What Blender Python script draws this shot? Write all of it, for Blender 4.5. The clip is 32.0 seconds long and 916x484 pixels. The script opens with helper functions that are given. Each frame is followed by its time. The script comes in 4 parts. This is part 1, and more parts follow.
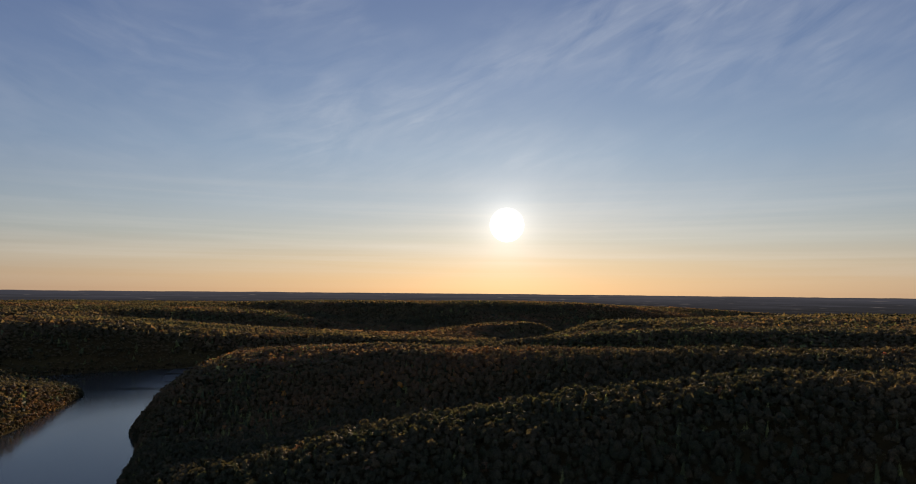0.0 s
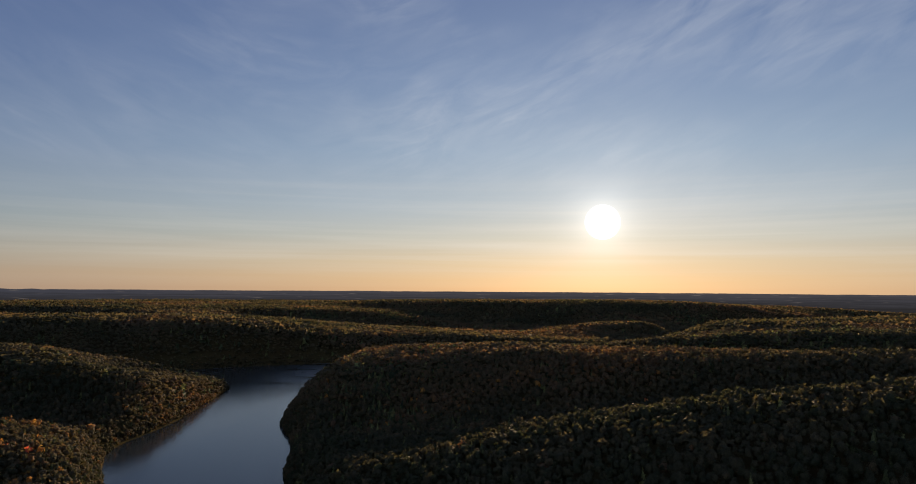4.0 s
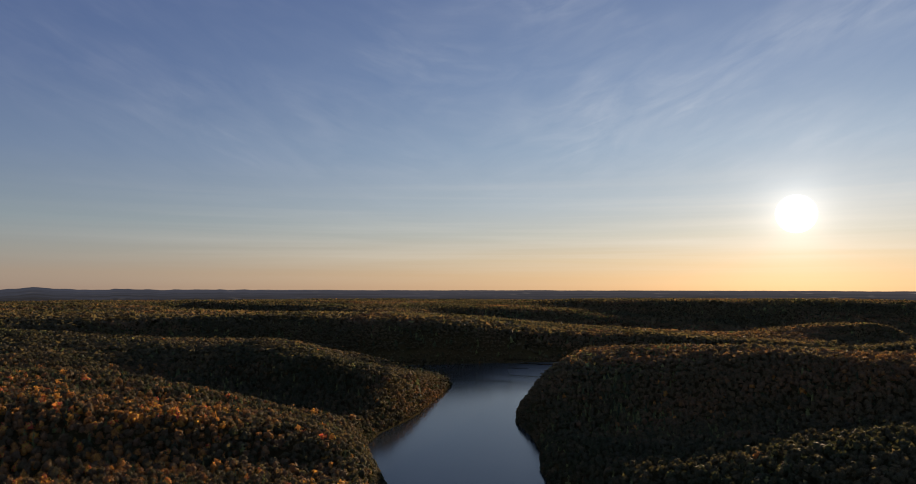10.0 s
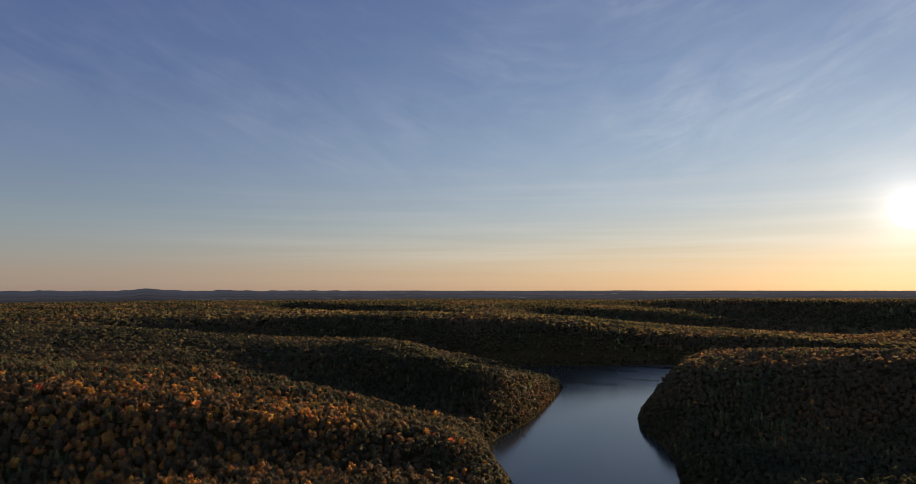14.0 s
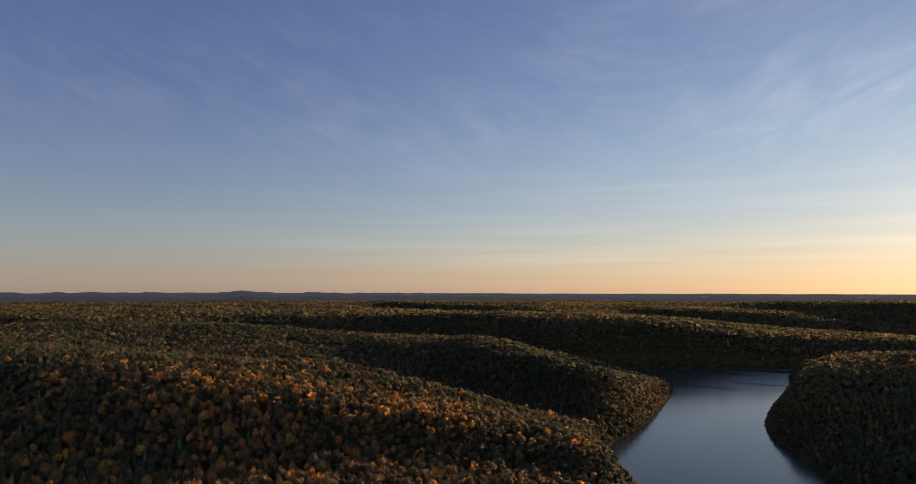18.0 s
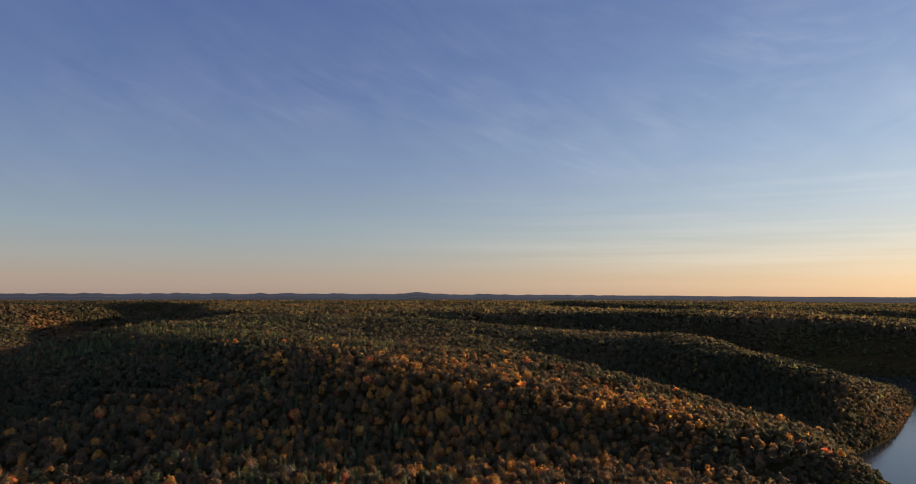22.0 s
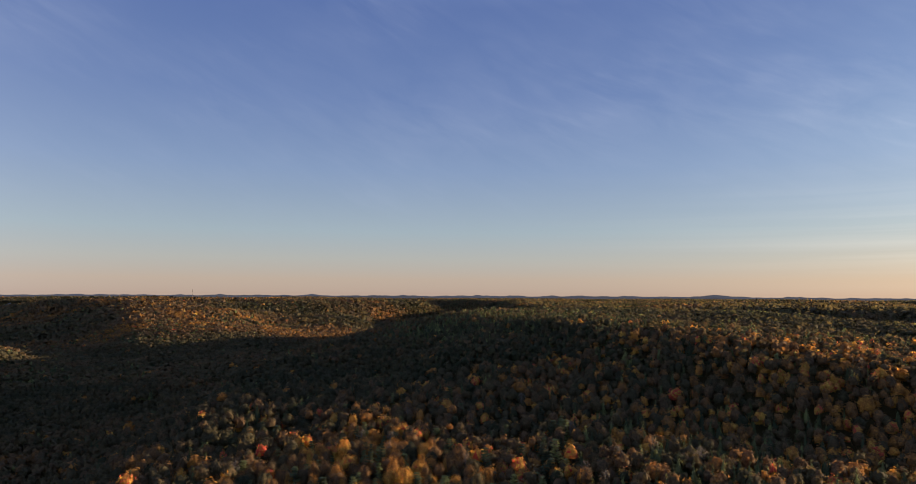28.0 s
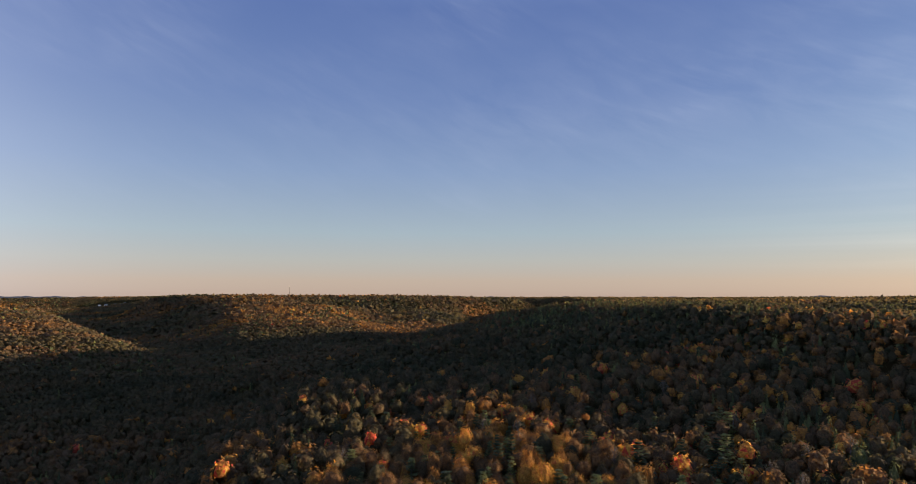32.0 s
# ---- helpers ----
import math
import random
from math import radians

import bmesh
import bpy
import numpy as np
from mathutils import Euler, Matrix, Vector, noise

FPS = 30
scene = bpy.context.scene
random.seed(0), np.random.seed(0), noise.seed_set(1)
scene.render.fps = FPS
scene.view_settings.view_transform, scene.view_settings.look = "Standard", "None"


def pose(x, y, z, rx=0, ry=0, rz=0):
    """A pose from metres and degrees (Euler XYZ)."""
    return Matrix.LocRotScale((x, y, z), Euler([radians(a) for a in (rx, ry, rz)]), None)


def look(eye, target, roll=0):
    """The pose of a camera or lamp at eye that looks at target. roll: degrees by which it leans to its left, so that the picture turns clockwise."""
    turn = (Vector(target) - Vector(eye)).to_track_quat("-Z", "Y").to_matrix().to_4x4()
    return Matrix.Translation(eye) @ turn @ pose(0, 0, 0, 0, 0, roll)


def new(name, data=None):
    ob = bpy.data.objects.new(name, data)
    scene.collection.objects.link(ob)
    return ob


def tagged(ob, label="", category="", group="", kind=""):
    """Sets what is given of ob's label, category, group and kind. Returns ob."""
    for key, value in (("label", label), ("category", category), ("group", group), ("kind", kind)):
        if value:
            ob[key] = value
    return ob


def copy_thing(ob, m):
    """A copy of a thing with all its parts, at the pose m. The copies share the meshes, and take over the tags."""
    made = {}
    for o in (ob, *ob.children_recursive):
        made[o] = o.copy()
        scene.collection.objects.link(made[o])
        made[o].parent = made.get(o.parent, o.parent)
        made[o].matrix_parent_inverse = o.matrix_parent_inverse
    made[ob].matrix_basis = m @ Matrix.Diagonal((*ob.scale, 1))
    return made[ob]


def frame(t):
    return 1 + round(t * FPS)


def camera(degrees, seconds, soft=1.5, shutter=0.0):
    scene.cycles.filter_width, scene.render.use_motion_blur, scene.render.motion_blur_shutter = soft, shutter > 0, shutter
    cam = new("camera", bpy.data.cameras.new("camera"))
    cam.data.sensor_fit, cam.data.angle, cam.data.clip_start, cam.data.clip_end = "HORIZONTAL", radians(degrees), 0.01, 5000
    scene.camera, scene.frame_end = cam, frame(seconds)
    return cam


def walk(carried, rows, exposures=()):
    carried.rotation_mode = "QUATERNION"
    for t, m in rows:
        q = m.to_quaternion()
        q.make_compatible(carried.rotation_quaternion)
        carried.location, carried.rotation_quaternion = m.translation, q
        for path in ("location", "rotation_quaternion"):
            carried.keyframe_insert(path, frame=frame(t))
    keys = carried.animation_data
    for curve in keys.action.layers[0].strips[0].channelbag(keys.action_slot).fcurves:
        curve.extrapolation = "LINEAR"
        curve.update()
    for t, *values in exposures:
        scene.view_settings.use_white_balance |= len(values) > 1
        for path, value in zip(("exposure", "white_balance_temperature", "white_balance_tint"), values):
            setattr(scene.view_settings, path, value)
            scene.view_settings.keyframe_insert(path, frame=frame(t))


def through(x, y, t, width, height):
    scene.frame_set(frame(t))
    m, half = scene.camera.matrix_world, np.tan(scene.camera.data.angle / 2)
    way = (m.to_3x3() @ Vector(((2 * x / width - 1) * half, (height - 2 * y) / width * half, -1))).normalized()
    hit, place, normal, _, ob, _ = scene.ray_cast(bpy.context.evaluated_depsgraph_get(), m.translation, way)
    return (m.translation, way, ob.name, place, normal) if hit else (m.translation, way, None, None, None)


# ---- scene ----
cam = camera(69.0, 32.0, soft=0.7)
# seconds, eye x, y, z (metres above the lake), pitch, roll, yaw (degrees)
ROWS = [
    (0.0, -0.00, -0.00, 181.13, 4.136, -0.547, -5.284),
    (0.5, -5.94, -0.90, 181.30, 4.106, -0.519, -4.329),
    (1.0, -11.92, -1.78, 181.46, 4.074, -0.489, -3.354),
    (1.5, -17.95, -2.65, 181.62, 4.043, -0.461, -2.377),
    (2.0, -24.09, -3.53, 181.75, 4.014, -0.435, -1.388),
    (2.5, -30.36, -4.38, 181.85, 3.997, -0.416, -0.393),
    (3.0, -36.74, -5.23, 181.91, 3.983, -0.400, 0.650),
    (3.5, -43.19, -6.10, 181.94, 3.971, -0.386, 1.724),
    (5.5, -69.16, -9.63, 181.84, 3.942, -0.343, 6.087),
    (6.0, -75.67, -10.38, 181.78, 3.935, -0.329, 7.176),
    (6.5, -82.20, -10.98, 181.69, 3.923, -0.307, 8.286),
    (7.0, -88.75, -11.42, 181.61, 3.910, -0.283, 9.433),
    (7.5, -95.36, -11.71, 181.53, 3.896, -0.256, 10.686),
    (8.0, -102.05, -11.83, 181.46, 3.882, -0.228, 12.059),
    (8.5, -108.78, -11.75, 181.41, 3.872, -0.187, 13.427),
    (9.0, -115.53, -11.46, 181.38, 3.863, -0.146, 14.816),
    (9.5, -122.24, -10.89, 181.39, 3.854, -0.104, 16.186),
    (10.0, -128.87, -10.04, 181.46, 3.846, -0.063, 17.572),
    (10.5, -135.34, -8.87, 181.57, 3.842, -0.031, 18.960),
    (11.0, -141.60, -7.41, 181.67, 3.840, -0.001, 20.166),
    (11.5, -147.67, -5.72, 181.72, 3.840, 0.026, 21.227),
    (12.0, -153.61, -3.89, 181.66, 3.842, 0.052, 22.227),
    (12.5, -159.44, -2.01, 181.45, 3.851, 0.063, 23.204),
    (13.0, -165.13, -0.07, 181.05, 3.862, 0.072, 24.100),
    (13.5, -170.57, 1.99, 180.46, 3.875, 0.077, 24.729),
    (14.0, -175.76, 4.21, 179.65, 3.890, 0.080, 24.965),
    (14.5, -180.88, 6.52, 178.61, 3.916, 0.074, 25.126),
    (16.5, -201.86, 15.64, 173.55, 4.029, 0.027, 27.223),
    (17.0, -207.47, 17.71, 172.16, 4.057, 0.012, 28.554),
    (17.5, -213.26, 19.66, 170.69, 4.089, -0.015, 30.261),
    (18.0, -219.10, 21.52, 169.16, 4.121, -0.043, 32.035),
    (18.5, -224.94, 23.26, 167.59, 4.151, -0.070, 33.799),
    (19.0, -230.71, 24.82, 165.99, 4.180, -0.097, 35.527),
    (19.5, -236.41, 26.14, 164.35, 4.198, -0.110, 37.255),
    (20.0, -242.01, 27.19, 162.67, 4.214, -0.123, 39.004),
    (20.5, -247.55, 28.00, 161.00, 4.230, -0.135, 40.829),
    (21.0, -253.01, 28.56, 159.34, 4.244, -0.146, 42.706),
    (21.5, -258.37, 28.88, 157.66, 4.250, -0.170, 44.590),
    (22.0, -263.66, 28.92, 155.95, 4.256, -0.194, 46.489),
    (22.5, -268.89, 28.64, 154.21, 4.262, -0.218, 48.400),
    (23.0, -274.06, 28.03, 152.41, 4.267, -0.241, 50.323),
    (23.5, -279.18, 27.10, 150.58, 4.276, -0.250, 52.279),
    (24.0, -284.31, 25.86, 148.76, 4.284, -0.260, 54.284),
    (24.5, -289.54, 24.35, 146.97, 4.294, -0.268, 56.354),
    (25.0, -294.84, 22.58, 145.19, 4.304, -0.276, 58.459),
    (25.5, -300.23, 20.63, 143.40, 4.320, -0.284, 60.584),
    (26.0, -305.75, 18.59, 141.57, 4.337, -0.290, 62.685),
    (26.5, -311.44, 16.54, 139.66, 4.355, -0.294, 64.801),
    (28.5, -334.86, 8.95, 131.67, 4.394, -0.226, 72.832),
    (29.0, -340.84, 7.64, 129.80, 4.401, -0.199, 74.405),
    (29.5, -346.93, 6.93, 128.04, 4.408, -0.169, 75.486),
    (30.0, -353.15, 6.72, 126.35, 4.415, -0.137, 76.169),
    (30.5, -359.52, 6.76, 124.68, 4.422, -0.107, 76.744),
    (31.0, -365.97, 6.94, 122.97, 4.432, -0.084, 77.324),
    (31.5, -372.45, 7.21, 121.22, 4.447, -0.075, 77.910),
    (32.0, -378.93, 7.54, 119.44, 4.474, -0.091, 78.506),
]
walk(cam, [(t, pose(x, y, z, 90 + p, r, w)) for t, x, y, z, p, r, w in ROWS],
     exposures=[(0.0, 0.76), (6.0, 0.78), (9.0, 0.80), (13.0, 0.86), (17.0, 0.97), (20.0, 1.10), (23.0, 1.24), (26.0, 1.38), (32.0, 1.55)])

# ---- sky and sun ----
SUN_AZ, SUN_EL = radians(9.45), radians(5.62)      # azimuth from +y towards +x
SUN_DIR = Vector((math.sin(SUN_AZ) * math.cos(SUN_EL), math.cos(SUN_AZ) * math.cos(SUN_EL), math.sin(SUN_EL)))
SKY_STRENGTH, SUN_STRENGTH = 0.074, 4.7


class Nodes:
    """Short-hand for building a node tree."""

    def __init__(self, tree):
        self.tree = tree
        tree.nodes.clear()

    def add(self, kind, **values):
        node = self.tree.nodes.new("ShaderNode" + kind)
        for key, value in values.items():
            if key == "props":
                for k, v in value.items():
                    setattr(node, k, v)
                continue
            socket = node.inputs[int(key[1:]) if key[0] == "i" and key[1:].isdigit() else key.replace("_", " ")]
            if isinstance(value, bpy.types.NodeSocket):
                self.tree.links.new(value, socket)
            else:
                socket.default_value = value
        return node

    def math(self, op, a, b=0.0, c=0.0, clamp=False):
        node = self.add("Math", i0=a, i1=b, i2=c, props={"operation": op, "use_clamp": clamp})
        return node.outputs[0]

    def vec(self, op, a, b=(0, 0, 0)):
        node = self.add("VectorMath", i0=a, i1=b, props={"operation": op})
        return node.outputs["Value"] if op in ("DOT_PRODUCT", "LENGTH") else node.outputs[0]

    def mix(self, f, a, b, blend="MIX"):
        node = self.add("Mix", props={"data_type": "RGBA", "blend_type": blend})
        for socket, value in ((node.inputs[0], f), (node.inputs[6], a), (node.inputs[7], b)):
            if isinstance(value, bpy.types.NodeSocket):
                self.tree.links.new(value, socket)
            else:
                socket.default_value = value
        return node.outputs[2]

    def ramp(self, f, stops, mode="LINEAR"):
        node = self.add("ValToRGB", Fac=f)
        r = node.color_ramp
        r.interpolation = mode
        while len(r.elements) < len(stops):
            r.elements.new(0.5)
        for e, (p, c) in zip(r.elements, stops):
            e.position, e.color = p, (*c, 1.0)
        return node.outputs[0]

    def noise(self, vector, scale, detail=3.0, rough=0.55, distortion=0.0):
        node = self.add("TexNoise", Vector=vector, Scale=scale, Detail=detail, Roughness=rough, Distortion=distortion)
        return node.outputs[0]


def build_sky():
    world = bpy.data.worlds.new("evening_sky")
    world.use_nodes = True
    scene.world = world
    n = Nodes(world.node_tree)
    ray = n.add("TexCoord").outputs["Generated"]
    sky = n.add("TexSky", props={"sky_type": "NISHITA", "sun_disc": False, "sun_elevation": SUN_EL, "sun_rotation": SUN_AZ,
                                 "altitude": 450.0, "air_density": 1.0, "dust_density": 0.6, "ozone_density": 2.0}).outputs[0]
    out = n.add("OutputWorld")
    split = n.add("SeparateXYZ", Vector=ray)
    up = n.math("MAXIMUM", split.outputs[2], 0.0)
    lift = n.math("POWER", up, 0.5)
    toward = n.vec("DOT_PRODUCT", ray, tuple(SUN_DIR))
    # evening sky over a hazy horizon: one run of colour towards the sun, one away from it
    def run(stops):
        return n.ramp(lift, [(math.sqrt(p), c) for p, c in stops])
    # the last two stops of each run, overhead and unseen, are raised as fill
    lit = run([(0.0, (0.552, 0.359, 0.207)), (0.015, (0.58, 0.396, 0.23)), (0.04, (0.552, 0.432, 0.294)), (0.075, (0.451, 0.437, 0.386)), (0.12, (0.354, 0.4, 0.437)),
               (0.20, (0.244, 0.322, 0.423)), (0.30, (0.167, 0.236, 0.368)), (0.42, (0.126, 0.178, 0.308)), (0.58, (0.15, 0.2, 0.34)), (1.0, (0.14, 0.17, 0.27))])
    dusk = run([(0.0, (0.24, 0.18, 0.15)), (0.02, (0.255, 0.205, 0.17)), (0.05, (0.225, 0.225, 0.215)), (0.09, (0.18, 0.22, 0.25)), (0.18, (0.117, 0.162, 0.256)),
                (0.28, (0.076, 0.114, 0.226)), (0.40, (0.054, 0.086, 0.20)), (0.58, (0.10, 0.14, 0.26)), (1.0, (0.14, 0.17, 0.27))])
    # sky opposite the sun, mostly unseen, brightened as fill for the shaded slopes
    behind = run([(0.0, (0.62, 0.62, 0.72)), (0.15, (0.78, 0.78, 0.92)), (0.45, (0.68, 0.73, 0.90)), (1.0, (0.14, 0.17, 0.27))])
    side = n.math("MULTIPLY_ADD", toward, 1.05, -0.05, clamp=True)
    side = n.math("POWER", side, 3.1)
    hue = n.mix(side, dusk, lit)
    hue = n.mix(n.math("POWER", n.math("MULTIPLY", toward, -1.0, clamp=True), 4.0), hue, behind)
    # thin feathery high cloud, combed towards the sunset
    az = n.math("ARCTAN2", split.outputs[0], split.outputs[1])
    el = n.math("ARCSINE", up)
    off = n.math("ADD", az, 0.28)
    fan = n.math("MULTIPLY", n.math("SQRT", n.math("MULTIPLY_ADD", off, off, 0.03)), 0.42)
    comb = n.add("CombineXYZ", X=az, Y=n.math("SUBTRACT", el, fan), Z=0.0).outputs[0]
    streak = n.noise(n.add("Mapping", Vector=comb, Scale=(8.0, 20.0, 1.0)).outputs[0], 1.0, 6.0, 0.60, 0.6)
    ripple = n.noise(n.add("Mapping", Vector=comb, Rotation=(0, 0, radians(8)), Scale=(15.0, 66.0, 1.0)).outputs[0], 1.0, 3.0, 0.45, 0.5)
    patch = n.noise(n.add("CombineXYZ", X=n.math("MULTIPLY", az, 6.0), Y=n.math("MULTIPLY", el, 11.0), Z=9.0).outputs[0], 1.0, 2.0, 0.5)
    ripple = n.math("MULTIPLY", n.math("SUBTRACT", ripple, 0.44, clamp=True), n.math("MULTIPLY", n.math("SUBTRACT", patch, 0.40, clamp=True), 5.0, clamp=True))
    veil = n.noise(n.add("CombineXYZ", X=n.math("MULTIPLY", az, 2.6), Y=n.math("MULTIPLY", el, 6.5), Z=3.0).outputs[0], 1.0, 3.0, 0.5)
    wisps = n.math("ADD", n.math("MULTIPLY", n.math("SUBTRACT", streak, 0.34, clamp=True), 0.75), n.math("MULTIPLY", ripple, 0.6))
    cover = n.math("MULTIPLY", wisps, n.math("MULTIPLY", n.math("SUBTRACT", veil, 0.33, clamp=True), 5.0), clamp=True)
    high = n.math("MULTIPLY", n.math("SUBTRACT", el, 0.05, clamp=True), 7.0, clamp=True)
    cover = n.math("MULTIPLY", n.math("MULTIPLY", cover, high), n.math("MULTIPLY_ADD", side, 0.50, 0.28))
    tinted = n.mix(cover, hue, n.mix(side, (0.24, 0.27, 0.36, 1), (0.48, 0.51, 0.56, 1)))
    # faint level bands of thin cloud low over the sunset
    level = n.noise(n.add("CombineXYZ", X=n.math("MULTIPLY", az, 1.6), Y=n.math("MULTIPLY", el, 55.0), Z=7.0).outputs[0], 1.0, 4.0, 0.55, 0.3)
    low = n.math("MULTIPLY", n.math("MULTIPLY", el, 22.0, clamp=True), n.math("SUBTRACT", 1.0, n.math("MULTIPLY", n.math("SUBTRACT", el, 0.07), 9.0, clamp=True), clamp=True))
    bands = n.math("MULTIPLY", n.math("MULTIPLY", n.math("SUBTRACT", level, 0.42, clamp=True), 2.4, clamp=True), n.math("MULTIPLY", low, n.math("MULTIPLY", side, 0.6)))
    tinted = n.mix(bands, tinted, (0.60, 0.56, 0.51, 1))
    # the veiled sun: an overbright disc with a soft aureole
    angle = n.math("ARCCOSINE", n.math("MINIMUM", toward, 1.0))
    disc = n.math("MULTIPLY", n.math("SUBTRACT", 1.0, n.math("DIVIDE", n.math("SUBTRACT", angle, radians(1.0)), radians(0.5)), clamp=True), 6.0)
    ring = n.math("MULTIPLY", n.math("EXPONENT", n.math("DIVIDE", angle, radians(-1.4))), 0.62)
    wide = n.math("MULTIPLY", n.math("EXPONENT", n.math("DIVIDE", angle, radians(-7.0))), 0.10)
    bright = n.math("ADD", n.math("ADD", disc, ring), wide)
    glow = n.mix(1.0, tinted, n.mix(1.0, (1.0, 0.94, 0.86, 1), n.add("CombineColor", Red=bright, Green=bright, Blue=bright).outputs[0], "MULTIPLY"), "ADD")
    # hazy country beyond the modelled hills: a low skyline, wooded flats and pale fields
    tilt = n.math("ARCSINE", split.outputs[2])
    ground_az = n.add("CombineXYZ", X=n.math("COSINE", az), Y=n.math("SINE", az), Z=0.0).outputs[0]
    rolling = n.noise(ground_az, 26.0, 4.0, 0.55)
    knolls = n.math("POWER", n.noise(ground_az, 40.0, 2.0, 0.45), 2.5)
    turn = n.math("DIVIDE", n.math("ADD", az, radians(49.9)), radians(1.1))
    mount = n.math("EXPONENT", n.math("MULTIPLY", n.math("MULTIPLY", turn, turn), -1.0))
    west = n.math("DIVIDE", n.math("SUBTRACT", radians(-25.0), az), radians(20.0), clamp=True)
    rough_line = n.math("ADD", n.math("MULTIPLY", n.math("SUBTRACT", rolling, 0.5), radians(0.12)), n.math("MULTIPLY", knolls, n.math("MULTIPLY", west, radians(0.36))))
    skyline = n.math("ADD", n.math("ADD", rough_line, n.math("MULTIPLY", mount, radians(0.17))), radians(-0.27))
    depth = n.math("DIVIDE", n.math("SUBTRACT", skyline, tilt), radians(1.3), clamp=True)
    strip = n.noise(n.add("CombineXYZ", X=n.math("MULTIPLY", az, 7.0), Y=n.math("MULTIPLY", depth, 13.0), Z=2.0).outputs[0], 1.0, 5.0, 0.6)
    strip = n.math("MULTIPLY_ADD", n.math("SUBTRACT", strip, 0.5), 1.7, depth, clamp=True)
    # haze is painted into these colours: paler by the skyline, lighter sunward
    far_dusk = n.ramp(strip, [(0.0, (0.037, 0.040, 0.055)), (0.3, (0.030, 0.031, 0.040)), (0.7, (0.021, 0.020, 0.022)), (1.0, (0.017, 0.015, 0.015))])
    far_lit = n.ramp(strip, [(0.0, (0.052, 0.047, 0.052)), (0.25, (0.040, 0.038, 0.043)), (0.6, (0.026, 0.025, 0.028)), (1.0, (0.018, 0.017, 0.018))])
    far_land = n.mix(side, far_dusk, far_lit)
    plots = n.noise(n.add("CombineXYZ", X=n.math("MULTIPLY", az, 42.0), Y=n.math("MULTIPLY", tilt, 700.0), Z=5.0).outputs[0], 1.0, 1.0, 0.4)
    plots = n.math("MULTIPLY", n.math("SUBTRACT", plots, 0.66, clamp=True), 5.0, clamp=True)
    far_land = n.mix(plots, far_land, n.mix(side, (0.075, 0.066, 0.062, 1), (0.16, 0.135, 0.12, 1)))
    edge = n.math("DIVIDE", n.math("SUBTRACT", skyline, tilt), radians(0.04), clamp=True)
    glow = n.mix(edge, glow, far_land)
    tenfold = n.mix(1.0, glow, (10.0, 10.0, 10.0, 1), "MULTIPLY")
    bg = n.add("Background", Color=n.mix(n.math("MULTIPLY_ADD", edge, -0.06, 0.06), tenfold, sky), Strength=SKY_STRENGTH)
    world.node_tree.links.new(bg.outputs[0], out.inputs[0])


build_sky()
lamp = bpy.data.lights.new("sun", "SUN")
lamp.energy, lamp.angle, lamp.color = SUN_STRENGTH, radians(0.6), (1.0, 0.70, 0.42)
sun = new("sun", lamp)
sun.matrix_world = look(SUN_DIR * 1000, (0, 0, 0))


# ---- materials ----
def material(name):
    m = bpy.data.materials.new(name)
    m.use_nodes = True
    return m, Nodes(m.node_tree)


def leaf_material(name, stops, through=0.48):
    """Foliage: colour by the tree's own tone, mottled leaf by leaf, letting some light through."""
    m, n = material(name)
    tone = n.add("Attribute", props={"attribute_name": "tone"}).outputs["Fac"]
    geo = n.add("NewGeometry")
    spot = n.math("MULTIPLY_ADD", n.math("SUBTRACT", geo.outputs["Random Per Island"], 0.5), 0.14, tone, clamp=True)
    base = n.ramp(spot, stops)
    fleck = n.noise(geo.outputs["Position"], 1.4, 3.0, 0.65)
    base = n.mix(1.0, base, n.ramp(fleck, [(0.32, (0.55, 0.55, 0.55)), (0.68, (1.3, 1.3, 1.25))]), "MULTIPLY")
    # leaves turn outwards from the crown's mass
    mass = n.add("VectorTransform", Vector=n.add("Attribute", props={"attribute_name": "outward"}).outputs["Vector"], props={"vector_type": "NORMAL", "convert_from": "OBJECT", "convert_to": "WORLD"}).outputs[0]
    toss = n.vec("SUBTRACT", n.add("TexNoise", Vector=geo.outputs["Position"], Scale=1.3, Detail=2.0).outputs["Color"], (0.5, 0.5, 0.5))
    lean = n.vec("ADD", n.vec("MULTIPLY", geo.outputs["True Normal"], (0.7, 0.7, 0.7)), n.vec("MULTIPLY", toss, (1.6, 1.6, 1.6)))
    facing = n.vec("NORMALIZE", n.vec("ADD", n.vec("MULTIPLY", mass, (1.6, 1.6, 1.6)), lean))
    diffuse = n.add("BsdfPrincipled", Base_Color=base, Roughness=0.85, Specular_IOR_Level=0.2, Normal=facing)
    glow = n.mix(1.0, base, (1.85, 1.65, 1.15, 1), "MULTIPLY")
    trans = n.add("BsdfTranslucent", Color=glow, Normal=facing)
    both = n.add("MixShader", Fac=through, i1=diffuse.outputs[0], i2=trans.outputs[0])
    out = n.add("OutputMaterial", Surface=both.outputs[0])
    return m


